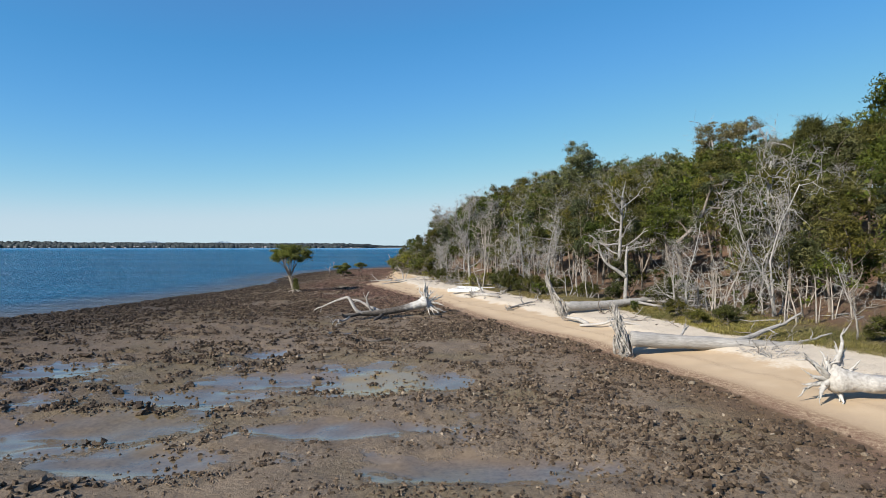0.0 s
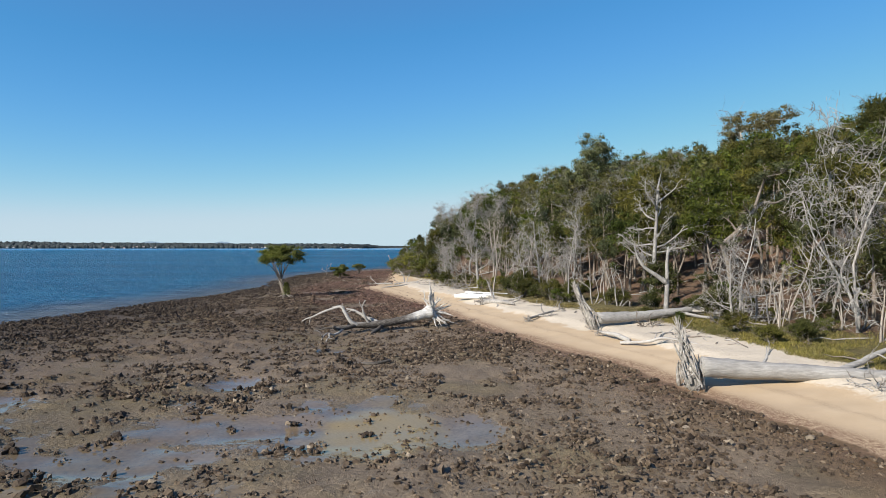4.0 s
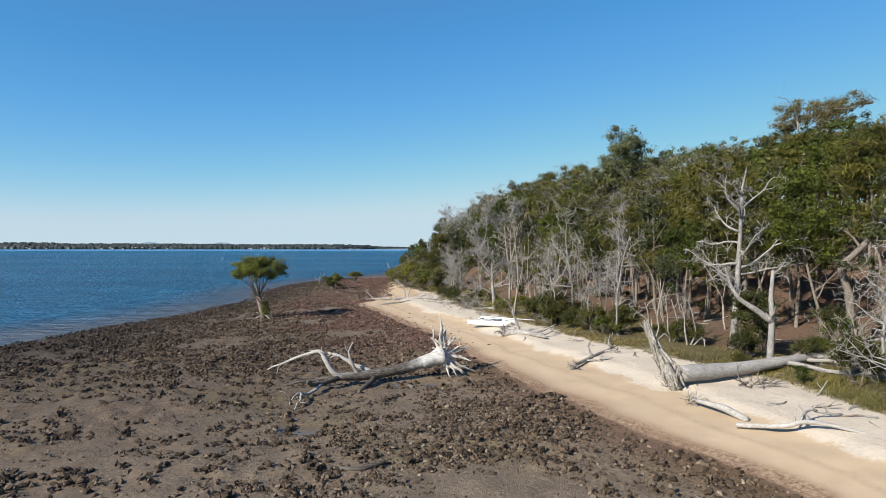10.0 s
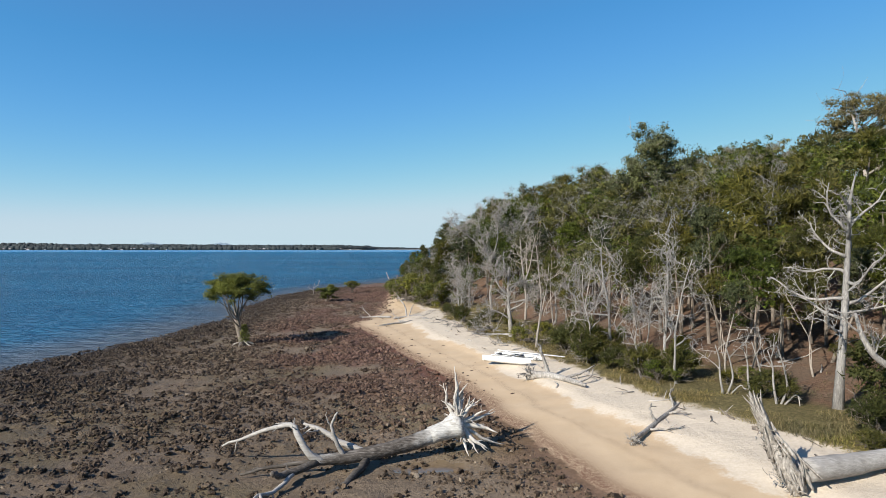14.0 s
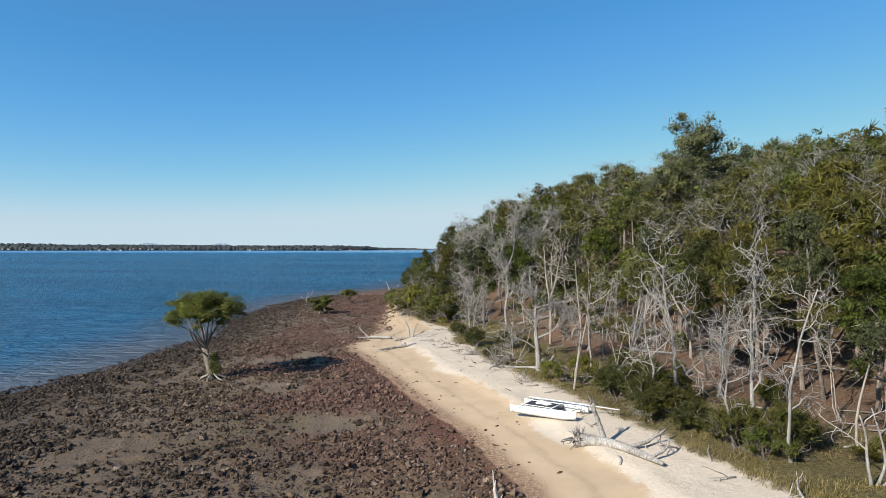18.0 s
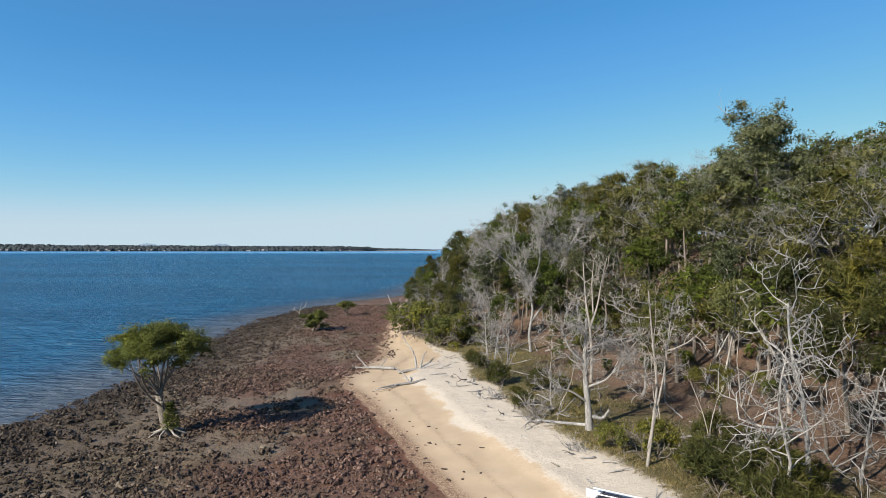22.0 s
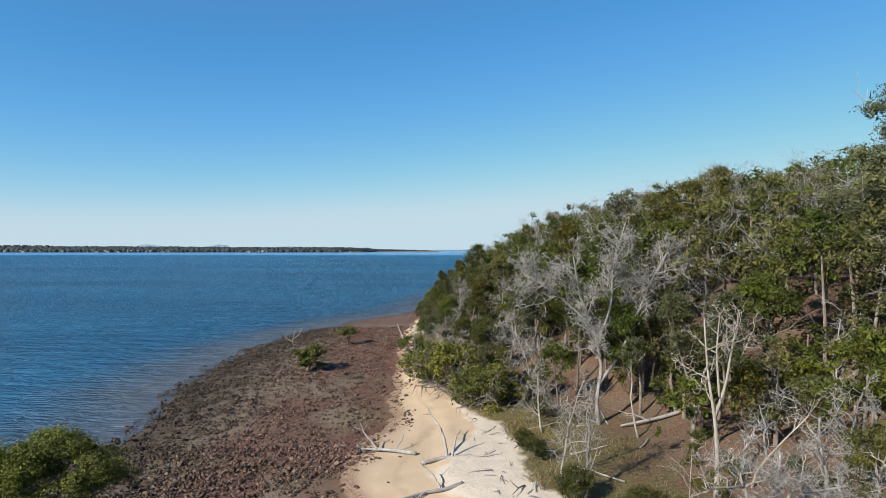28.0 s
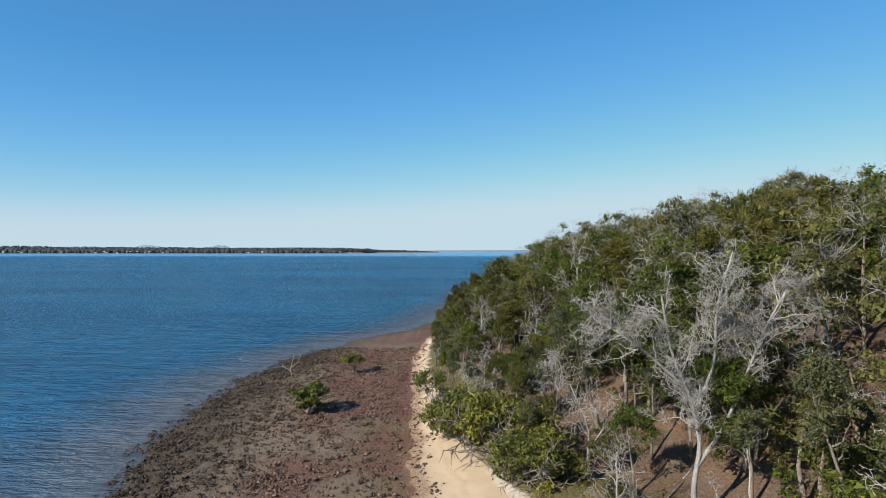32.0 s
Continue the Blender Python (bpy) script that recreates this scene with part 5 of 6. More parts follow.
def torn_slab(shape, foot, tip, out, rng, width=0.50, count=110):
    """A torn root plate seen edge on: long splinters that run along it, ragged ends on its outer face."""
    run = tip - foot
    ln = np.linalg.norm(run)
    up = run / ln
    side = unit(np.cross(up, out))
    s = np.linspace(0, 1, 10)
    shape.tube(foot + run * s[:, None] + rng.normal(size=(10, 3)) * 0.04, width * np.interp(s, [0, 0.15, 0.45, 0.75, 1], [0.62, 0.80, 0.52, 0.22, 0.05]), 10, lumpy=0.22, rng=rng)
    for k in range(count):
        f0 = rng.random() ** 1.2 * 0.80
        half = width * np.interp(f0, [0, 0.15, 0.4, 0.7, 1], [0.75, 1.0, 0.8, 0.4, 0.12])
        p0 = foot + run * f0 + side * rng.normal() * half * 0.8 + out * rng.normal() * half * 0.42
        far = min(1.0 - f0, rng.uniform(0.14, 0.42)) * ln
        d = unit(unit(tip - p0) + side * rng.normal() * 0.10 + out * rng.normal() * 0.10)
        path = limb_path(p0, d, far, 5, 0.07, 0.0, rng)
        path[:, 2] = np.maximum(path[:, 2], -0.1)
        w = rng.uniform(0.03, 0.10) * np.interp(f0, [0, 0.8], [1.2, 0.6])
        shape.tube(path, w * np.array([0.55, 1.0, 0.95, 0.75, 0.45, 0.12]), 5, lumpy=0.2, rng=rng)
    for k in range(int(count * 0.8)):
        f0 = rng.random() ** 1.3 * 0.62
        half = width * np.interp(f0, [0, 0.15, 0.4, 0.7, 1], [0.8, 1.0, 0.8, 0.4, 0.12])
        p0 = foot + run * f0 + side * rng.normal() * half * 0.8 + out * half * 0.3
        d = unit(out * rng.uniform(0.1, 0.7) + up * rng.uniform(0.3, 1.0) * rng.choice((1, 1, 1, -0.8)) + side * rng.normal() * 0.3)
        path = limb_path(p0, d, rng.uniform(0.15, 0.55), 3, 0.25, 0.0, rng)
        path[:, 2] = np.maximum(path[:, 2], -0.1)
        w = rng.uniform(0.02, 0.055)
        shape.tube(path, np.linspace(w, w * 0.2, 4), 4)


def build_log(name, label, spine, radii, root_len, seed, arms=(), wood="drift", spike=None, dark=None, fan=None):
    """A fallen tree: trunk along its spine, a plate of splayed roots at its first end, arms at the other."""
    rng = np.random.default_rng(seed)
    spine = np.array(spine, float)
    base = spine[0].copy()
    ob = empty(name, base[0], base[1], gz(base[0], base[1]), label, "driftwood", "fallen trees on the shore")
    org = np.array(ob.location)
    pts = spine - org
    t, tt = np.linspace(0, 1, len(pts)), np.linspace(0, 1, len(pts) * 4)
    fine = np.stack([np.interp(tt, t, pts[:, i]) for i in range(3)], 1)
    fine[1:-1] = (fine[:-2] + 2 * fine[1:-1] + fine[2:]) / 4
    r = np.interp(tt, t, radii) * 0.85
    tr = Shape()
    tr.tube(fine, r, 12, lumpy=0.07, rng=rng)
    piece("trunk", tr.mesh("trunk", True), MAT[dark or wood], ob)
    ax = unit(fine[0] - fine[2])
    u = unit(np.cross(ax, (0, 0, 1)))
    v = np.cross(u, ax)
    plate = Shape()
    if root_len > 0 and not (spike or fan):
        plate.tube(np.array([fine[2], fine[0], fine[0] + ax * r[0] * 0.7]), [r[0] * 0.95, r[0] * 1.35, r[0] * 0.9], 12, lumpy=0.18, rng=rng)
        for k in range(46):
            a = rng.uniform(0, 2 * math.pi)
            d = unit(u * math.cos(a) + v * math.sin(a) + ax * rng.uniform(-0.25, 0.75))
            ln = root_len * rng.uniform(0.35, 1.0) * (1.0 if d[2] > -0.2 else 0.55)
            p0 = fine[0] + ax * rng.uniform(-0.3, 0.4) + (u * math.cos(a) + v * math.sin(a)) * r[0] * 0.7
            w = rng.uniform(0.05, 0.15) * (r[0] / 0.5)
            path = limb_path(p0, d, ln, 5, 0.22, 0.0, rng)
            path[:, 2] = np.maximum(path[:, 2], -0.15)
            plate.tube(path, np.linspace(w, w * 0.18, 6), 5)
            if rng.random() < 0.6:
                q = path[int(rng.integers(2, 5))]
                plate.tube(limb_path(q, turned(d, 0.8, rng), ln * 0.4, 3, 0.25, 0.0, rng), np.linspace(w * 0.5, w * 0.12, 4), 4)
    if fan:
        flare = Shape()
        cut = len(fine) // 3 + 1
        swell = 1.0 + 0.42 * np.exp(-np.linspace(0, 4.2, cut))
        body = np.vstack([fine[0] + ax * r[0] * 0.8, fine[0] + ax * r[0] * 0.45, fine[:cut]])
        flare.tube(body, np.concatenate([[r[0] * 0.55, r[0] * 1.15], r[:cut] * swell * 1.02]), 16, lumpy=0.07, rng=rng)
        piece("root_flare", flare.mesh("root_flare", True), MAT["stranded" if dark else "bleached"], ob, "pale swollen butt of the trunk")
        fan_roots(plate, fine[0] + ax * 0.2, fan, rng)
    elif spike:
        tip = np.array(spike, float) - org
        foot = fine[0] + ax * 0.25
        foot[2] = -0.05
        torn_slab(plate, foot, tip, ax, rng)
    if plate.n:
        piece("root_plate", plate.mesh("root_plate", True), MAT["bleached" if fan else "root" if wood == "drift" else wood], ob, "splayed bleached roots")
    for path, r0, r1, twigs, *shade in arms:
        a = Shape()
        path = np.array(path, float) - org
        t, tt = np.linspace(0, 1, len(path)), np.linspace(0, 1, len(path) * 3)
        f = np.stack([np.interp(tt, t, path[:, i]) for i in range(3)], 1)
        f[1:-1] = (f[:-2] + 2 * f[1:-1] + f[2:]) / 4
        f += rng.normal(size=f.shape) * 0.03
        a.tube(f, np.linspace(r0, r1, len(f)), 7, lumpy=0.1, rng=rng)
        for _ in range(twigs):
            i = int(rng.integers(len(f) // 3, len(f) - 1))
            ln = rng.uniform(0.4, 1.2)
            a.tube(limb_path(f[i], turned(unit(f[i + 1] - f[i]), rng.uniform(0.4, 1.1), rng), ln, 4, 0.3, 0.02, rng), np.linspace(r1 * 0.8 + 0.01, 0.012, 5), 4)
        piece("limb", a.mesh("limb", True), MAT[shade[0] if shade else wood], ob)
    return ob


build_log("fallen_tree", "bleached fallen tree with splayed white roots on the mudflat",
          [(-2.1, 68.0, 1.75), (-2.9, 67.7, 1.50), (-5.0, 66.8, 1.02), (-7.4, 65.9, 0.78), (-9.0, 65.3, 0.85)], [0.62, 0.52, 0.44, 0.38, 0.29], 2.1, 51,
          [([(-8.6, 65.4, 0.8), (-9.5, 65.2, 1.3), (-10.0, 65.4, 2.5), (-10.8, 65.8, 2.4), (-12.6, 66.4, 1.7), (-14.2, 67.0, 1.0)], 0.21, 0.05, 7),
           ([(-6.6, 66.2, 0.9), (-8.0, 66.4, 1.4), (-9.2, 66.6, 2.1), (-9.9, 66.8, 2.2)], 0.20, 0.07, 4),
           ([(-7.6, 65.8, 0.8), (-8.0, 65.6, 1.6), (-8.3, 65.6, 2.4), (-8.0, 65.7, 3.1)], 0.15, 0.05, 1),
           ([(-8.8, 65.3, 0.8), (-9.9, 64.2, 0.6), (-10.4, 63.6, 0.7), (-10.5, 63.2, 1.0)], 0.20, 0.12, 1, "drift_dark"),
           ([(-9.8, 64.4, 0.6), (-10.3, 62.8, 0.25), (-10.8, 61.4, 0.75), (-11.0, 60.4, 0.3)], 0.12, 0.04, 3),
           ([(-10.6, 61.8, 0.6), (-10.4, 60.6, 0.4), (-10.6, 59.6, 0.05)], 0.08, 0.03, 1),
           ([(-9.0, 65.3, 0.8), (-10.6, 65.1, 0.7), (-12.4, 64.6, 0.45)], 0.13, 0.06, 1, "drift_dark"),
           ([(-6.6, 66.0, 0.6), (-7.0, 64.8, 0.35), (-7.6, 63.6, 0.08), (-8.2, 62.6, 0.0)], 0.22, 0.10, 1, "drift_dark")],
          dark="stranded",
          fan=[(-0.2, 0, 2.8, 0.19), (-0.7, 0.2, 2.0, 0.11), (-0.9, -0.2, 1.3, 0.10), (-0.75, -0.1, 0.6, 0.08), (0.25, 0.3, 1.7, 0.14), (0.6, -0.1, 1.5, 0.09),
               (1.0, 0.2, 1.2, 0.12), (1.4, 0, 0.8, 0.13), (2.0, 0.3, 0.6, 0.12), (2.0, -0.3, -0.3, 0.15), (1.6, -0.4, -1.2, 0.14), (1.0, -0.6, -1.3, 0.12),
               (0.5, -0.8, -1.4, 0.12), (-0.3, -0.5, 1.6, 0.08), (0.2, -0.6, 1.0, 0.10), (0.9, 0.8, 0.2, 0.12), (0.3, 0.9, 1.3, 0.10), (-0.1, 0.8, -1.2, 0.12), (0.1, 0.2, 2.2, 0.09), (2.6, 0.5, -1.3, 0.08)])
build_log("fallen_tree", "large silver-grey fallen trunk with torn root plate on sand",
          [(12.7, 41.2, 1.75), (14.4, 41.2, 1.65), (17.0, 40.9, 1.55), (20.0, 40.5, 1.5), (23.6, 40.0, 1.45)], [0.62, 0.60, 0.52, 0.42, 0.22], 1.1, 52,
          [([(19.4, 40.6, 1.6), (21.6, 41.6, 2.1), (23.6, 42.6, 2.5), (25.2, 43.0, 3.3)], 0.20, 0.07, 3),
           ([(21.0, 40.3, 1.5), (22.6, 39.4, 1.3), (23.4, 38.8, 1.2), (24.8, 38.6, 1.6)], 0.16, 0.05, 3),
           ([(22.4, 40.2, 1.5), (24.4, 40.4, 1.8), (26.0, 40.8, 2.2)], 0.14, 0.05, 3),
           ([(16.0, 41.6, 1.6), (16.8, 42.4, 2.2), (17.3, 42.8, 2.4)], 0.10, 0.04, 2)],
          spike=(11.7, 42.2, 4.3))
build_log("fallen_tree", "grey fallen trunk with upright torn roots by the grass",
          [(12.2, 60.8, 2.0), (14.0, 61.3, 2.0), (17.0, 62.2, 2.1), (20.0, 63.1, 2.35), (23.0, 64.0, 2.6)], [0.60, 0.56, 0.46, 0.38, 0.24], 1.2, 53,
          [([(20.0, 63.1, 2.4), (22.4, 64.8, 3.0), (24.6, 65.6, 3.2), (27.0, 66.5, 3.6)], 0.2, 0.06, 4),
           ([(22.0, 63.6, 2.5), (25.0, 63.2, 2.8), (28.5, 63.4, 3.0)], 0.16, 0.05, 4),
           ([(21.0, 63.4, 2.4), (23.6, 62.2, 2.3), (26.0, 61.4, 2.6)], 0.14, 0.05, 6),
           ([(19.6, 62.9, 2.3), (21.6, 61.0, 2.0), (24.0, 59.6, 2.1), (27.0, 58.8, 2.5)], 0.15, 0.05, 9),
           ([(21.6, 61.0, 2.0), (22.8, 59.4, 2.2), (25.2, 57.6, 2.4)], 0.10, 0.04, 8),
           ([(22.6, 63.8, 2.6), (25.6, 64.6, 3.4), (28.6, 64.2, 3.7), (31.0, 64.6, 4.4)], 0.14, 0.04, 9)],
          spike=(10.3, 61.6, 5.1))
build_log("fallen_tree", "sun-bleached root ball and trunk stranded on sand",
          [(18.4, 28.6, 1.75), (20.2, 28.2, 1.6), (23.5, 27.2, 1.7), (27.0, 26.4, 1.9)], [0.55, 0.48, 0.40, 0.25], 1.75, 54,
          [([(24.0, 27.0, 1.8), (26.0, 28.4, 2.4), (27.6, 29.0, 3.2)], 0.15, 0.05, 3)],
          fan=[(0.8, 0.1, 2.3, 0.15), (-1.3, 0, 1.1, 0.13), (-1.2, -0.2, 0.35, 0.13), (-1.3, 0.1, -0.3, 0.14), (-1.4, 0.2, -0.9, 0.09), (-0.3, 0.3, 1.3, 0.14), (0.2, -0.4, 0.9, 0.12),
               (-0.9, -0.4, 0.8, 0.16), (0.4, 0.4, 1.5, 0.14), (-0.7, 0.6, 0.9, 0.15), (-0.8, -0.6, -0.8, 0.18), (0.2, -0.7, -1.0, 0.18), (1.3, -0.2, 0.9, 0.10), (0.9, 0.2, 1.4, 0.10)])
build_log("drift_log", "grey driftwood log lying on pale sand",
          [(7.3, 67.6, 1.15), (9.0, 69.6, 1.35), (10.6, 71.6, 1.5), (12.2, 73.8, 1.6)], [0.13, 0.16, 0.13, 0.06], 0.7, 55,
          [([(9.2, 69.8, 1.4), (8.9, 69.9, 1.9), (9.0, 70.0, 2.4)], 0.09, 0.04, 1), ([(10.4, 71.4, 1.5), (11.0, 71.0, 1.7), (11.6, 70.8, 1.6)], 0.09, 0.03, 1), ([(11.2, 72.4, 1.5), (11.4, 73.6, 2.0), (12.0, 74.8, 2.1)], 0.08, 0.03, 3), ([(8.4, 69.0, 1.3), (9.6, 68.6, 1.4), (10.4, 68.9, 1.5)], 0.07, 0.03, 2)], "root")
build_log("drift_log", "upright grey branch and log beside the beached boat",
          [(4.0, 82.5, 1.45), (5.4, 81.7, 1.55), (6.4, 80.0, 1.6), (7.2, 78.2, 1.6)], [0.34, 0.32, 0.26, 0.12], 1.0, 56,
          [([(5.3, 82.0, 1.5), (4.9, 82.1, 2.7), (4.6, 82.2, 3.9)], 0.18, 0.08, 3), ([(6.2, 80.6, 1.6), (7.4, 81.0, 1.8), (8.8, 81.8, 2.3)], 0.14, 0.05, 4), ([(6.8, 79.0, 1.6), (7.8, 79.4, 1.9), (8.2, 79.9, 2.4)], 0.1, 0.03, 3)], "root")
build_log("drift_log", "small branching driftwood on the open sand",
          [(11.5, 57.2, 1.35), (12.3, 55.4, 1.40), (12.9, 54.2, 1.10)], [0.10, 0.20, 0.22], 0.9, 57,
          [([(12.0, 53.4, 1.1), (13.4, 52.4, 1.3), (14.6, 52.0, 1.7), (15.8, 51.6, 1.5), (16.9, 51.0, 1.3)], 0.13, 0.07, 2), ([(14.4, 52.1, 1.6), (15.0, 53.0, 1.9), (15.8, 53.4, 1.8)], 0.09, 0.04, 2)])
build_log("drift_log", "dark half-sunk branch on wet mud",
          [(-8.6, 51.2, 0.15), (-7.0, 50.2, 0.25), (-5.4, 50.0, 0.22), (-4.4, 50.6, 0.35)], [0.05, 0.09, 0.13, 0.12], 0, 58, [], "drift_dark")
build_log("drift_log", "pale driftwood branches heaped on the beach",
          [(-14.8, 126.4, 0.85), (-12.6, 125.6, 1.05), (-10.4, 124.6, 1.1)], [0.06, 0.14, 0.20], 0.7, 59,
          [([(-13.4, 125.8, 1.0), (-14.6, 127.0, 1.8), (-15.0, 127.4, 2.6)], 0.08, 0.03, 2), ([(-12.0, 125.4, 1.0), (-11.4, 126.6, 1.9)], 0.06, 0.03, 1)], "dead")
build_log("drift_log", "dead branch with upright stubs on the beach",
          [(-9.8, 122.4, 1.15), (-8.2, 123.0, 1.3), (-6.2, 123.2, 1.4)], [0.16, 0.20, 0.10], 0, 60,
          [([(-8.0, 123.0, 1.4), (-8.2, 124.6, 2.4), (-9.6, 126.4, 4.2)], 0.14, 0.04, 2), ([(-7.6, 123.0, 1.4), (-7.4, 123.8, 2.4), (-7.0, 124.2, 3.0)], 0.1, 0.04, 1), ([(-6.6, 123.1, 1.4), (-5.4, 122.4, 1.6), (-4.4, 122.8, 1.9)], 0.07, 0.03, 3)], "dead")
build_log("drift_log", "forked grey driftwood branch on damp sand",
          [(-11.2, 116.2, 0.95), (-9.6, 117.0, 1.1), (-8.0, 117.4, 1.2), (-7.0, 118.0, 1.3)], [0.06, 0.12, 0.16, 0.20], 0, 61,
          [([(-8.4, 117.3, 1.2), (-9.0, 118.4, 1.8), (-9.8, 119.0, 2.2)], 0.09, 0.03, 2), ([(-9.4, 117.0, 1.1), (-10.4, 115.8, 1.0), (-11.6, 115.4, 0.95)], 0.07, 0.03, 2)], "dead")
build_log("drift_log", "tangled heap of grey brushwood at the sand edge",
          [(1.4, 103.4, 1.6), (2.8, 102.4, 1.7), (5.0, 101.0, 1.9)], [0.10, 0.15, 0.16], 1.3, 62, [([(1.8, 103.0, 1.6), (0.6, 102.0, 1.9), (0.2, 101.2, 1.7)], 0.07, 0.03, 4)])
build_log("leaning_pole", "bare dead trunk leaning over the sand",
          [(-12.2, 160.6, 1.6), (-13.2, 162.2, 3.2), (-14.2, 163.8, 4.8), (-14.8, 164.7, 6.0)], [0.16, 0.12, 0.09, 0.05], 0.5, 63, [([(-13.4, 162.6, 3.6), (-12.6, 162.4, 4.6), (-12.4, 162.6, 5.4)], 0.05, 0.02, 2)], "dead")
build_log("drift_log", "bare twiggy branch standing on the flat",
          [(-33.6, 181.0, 0.1), (-33.8, 181.2, 1.4), (-33.3, 181.4, 3.2)], [0.07, 0.06, 0.03], 0, 64, [([(-33.7, 181.1, 0.9), (-34.6, 181.0, 1.6), (-35.2, 181.2, 1.7)], 0.05, 0.02, 2), ([(-33.7, 181.2, 1.5), (-32.6, 181.0, 2.3), (-32.2, 181.0, 3.4)], 0.05, 0.02, 2)], "dead")


build_log("drift_log", "long pale fallen log lying on leaf litter",
          [(5.9, 126.6, gz(5.9, 126.6) + 0.2), (9.0, 126.3, gz(9.0, 126.3) + 0.25), (12.4, 126.1, gz(12.4, 126.1) + 0.25), (15.8, 126.0, gz(15.8, 126.0) + 0.2)], [0.10, 0.16, 0.20, 0.24], 0, 65,
          [([(8.0, 126.4, gz(8.0, 126.4) + 0.3), (7.2, 127.2, gz(7.2, 127.2) + 0.8), (6.2, 127.8, gz(6.2, 127.8) + 1.0)], 0.07, 0.03, 3)], "dead")


def brush_heap(x, y, wide, high, sticks, seed, label, wood):
    """A tangle of thin crooked branches washed or fallen into a heap."""
    rng = np.random.default_rng(seed)
    ob = empty("brush_heap", x, y, gz(x, y), label, "brushwood", "brush heaps")
    for k in range(sticks):
        a, b = rng.uniform(0, 2 * math.pi, 2)
        q = math.sqrt(rng.random()) * wide * 0.5
        px, py = q * math.cos(a), q * math.sin(a)
        foot = gz(x + px, y + py) - ob.location.z
        s = Shape()
        path = limb_path((px, py, foot + rng.random() * high * 0.35), (math.cos(b), math.sin(b), rng.uniform(-0.1, 0.8)), rng.uniform(0.5, 1.0) * wide, 6, 0.26, 0.0, rng)
        path[:, 2] = np.maximum(path[:, 2], [gz(x + p[0], y + p[1]) - ob.location.z for p in path])
        w = rng.uniform(0.018, 0.05)
        s.tube(path, np.linspace(w, w * 0.3, 7), 5)
        for _ in range(4):
            i = int(rng.integers(1, 6))
            s.tube(limb_path(path[i], turned(unit(path[i + 1] - path[i]), rng.uniform(0.4, 1.0), rng), wide * rng.uniform(0.12, 0.35), 3, 0.3, 0.03, rng), np.linspace(w * 0.6, 0.008, 4), 3, cap=False)
        piece("branch", s.mesh("branch", True), MAT[wood], ob)


brush_heap(1.9, 104.0, 2.6, 1.3, 34, 801, "tangled grey brushwood heap at the edge of the sand", "twig")
brush_heap(3.0, 97.0, 1.5, 0.9, 14, 802, "dark torn roots and twigs on the sand", "root")
brush_heap(16.1, 59.9, 1.7, 0.7, 18, 803, "dark twigs piled against the fallen trunk", "bark")
brush_heap(20.2, 37.8, 2.2, 0.8, 18, 804, "bleached broken branches beside the fallen trunk", "drift")
brush_heap(-1.4, 109.6, 1.8, 0.8, 16, 805, "grey brushwood washed up below the bank", "twig")
brush_heap(24.4, 61.2, 4.2, 1.6, 34, 806, "thicket of dead fallen branches in the bank grass", "dead")


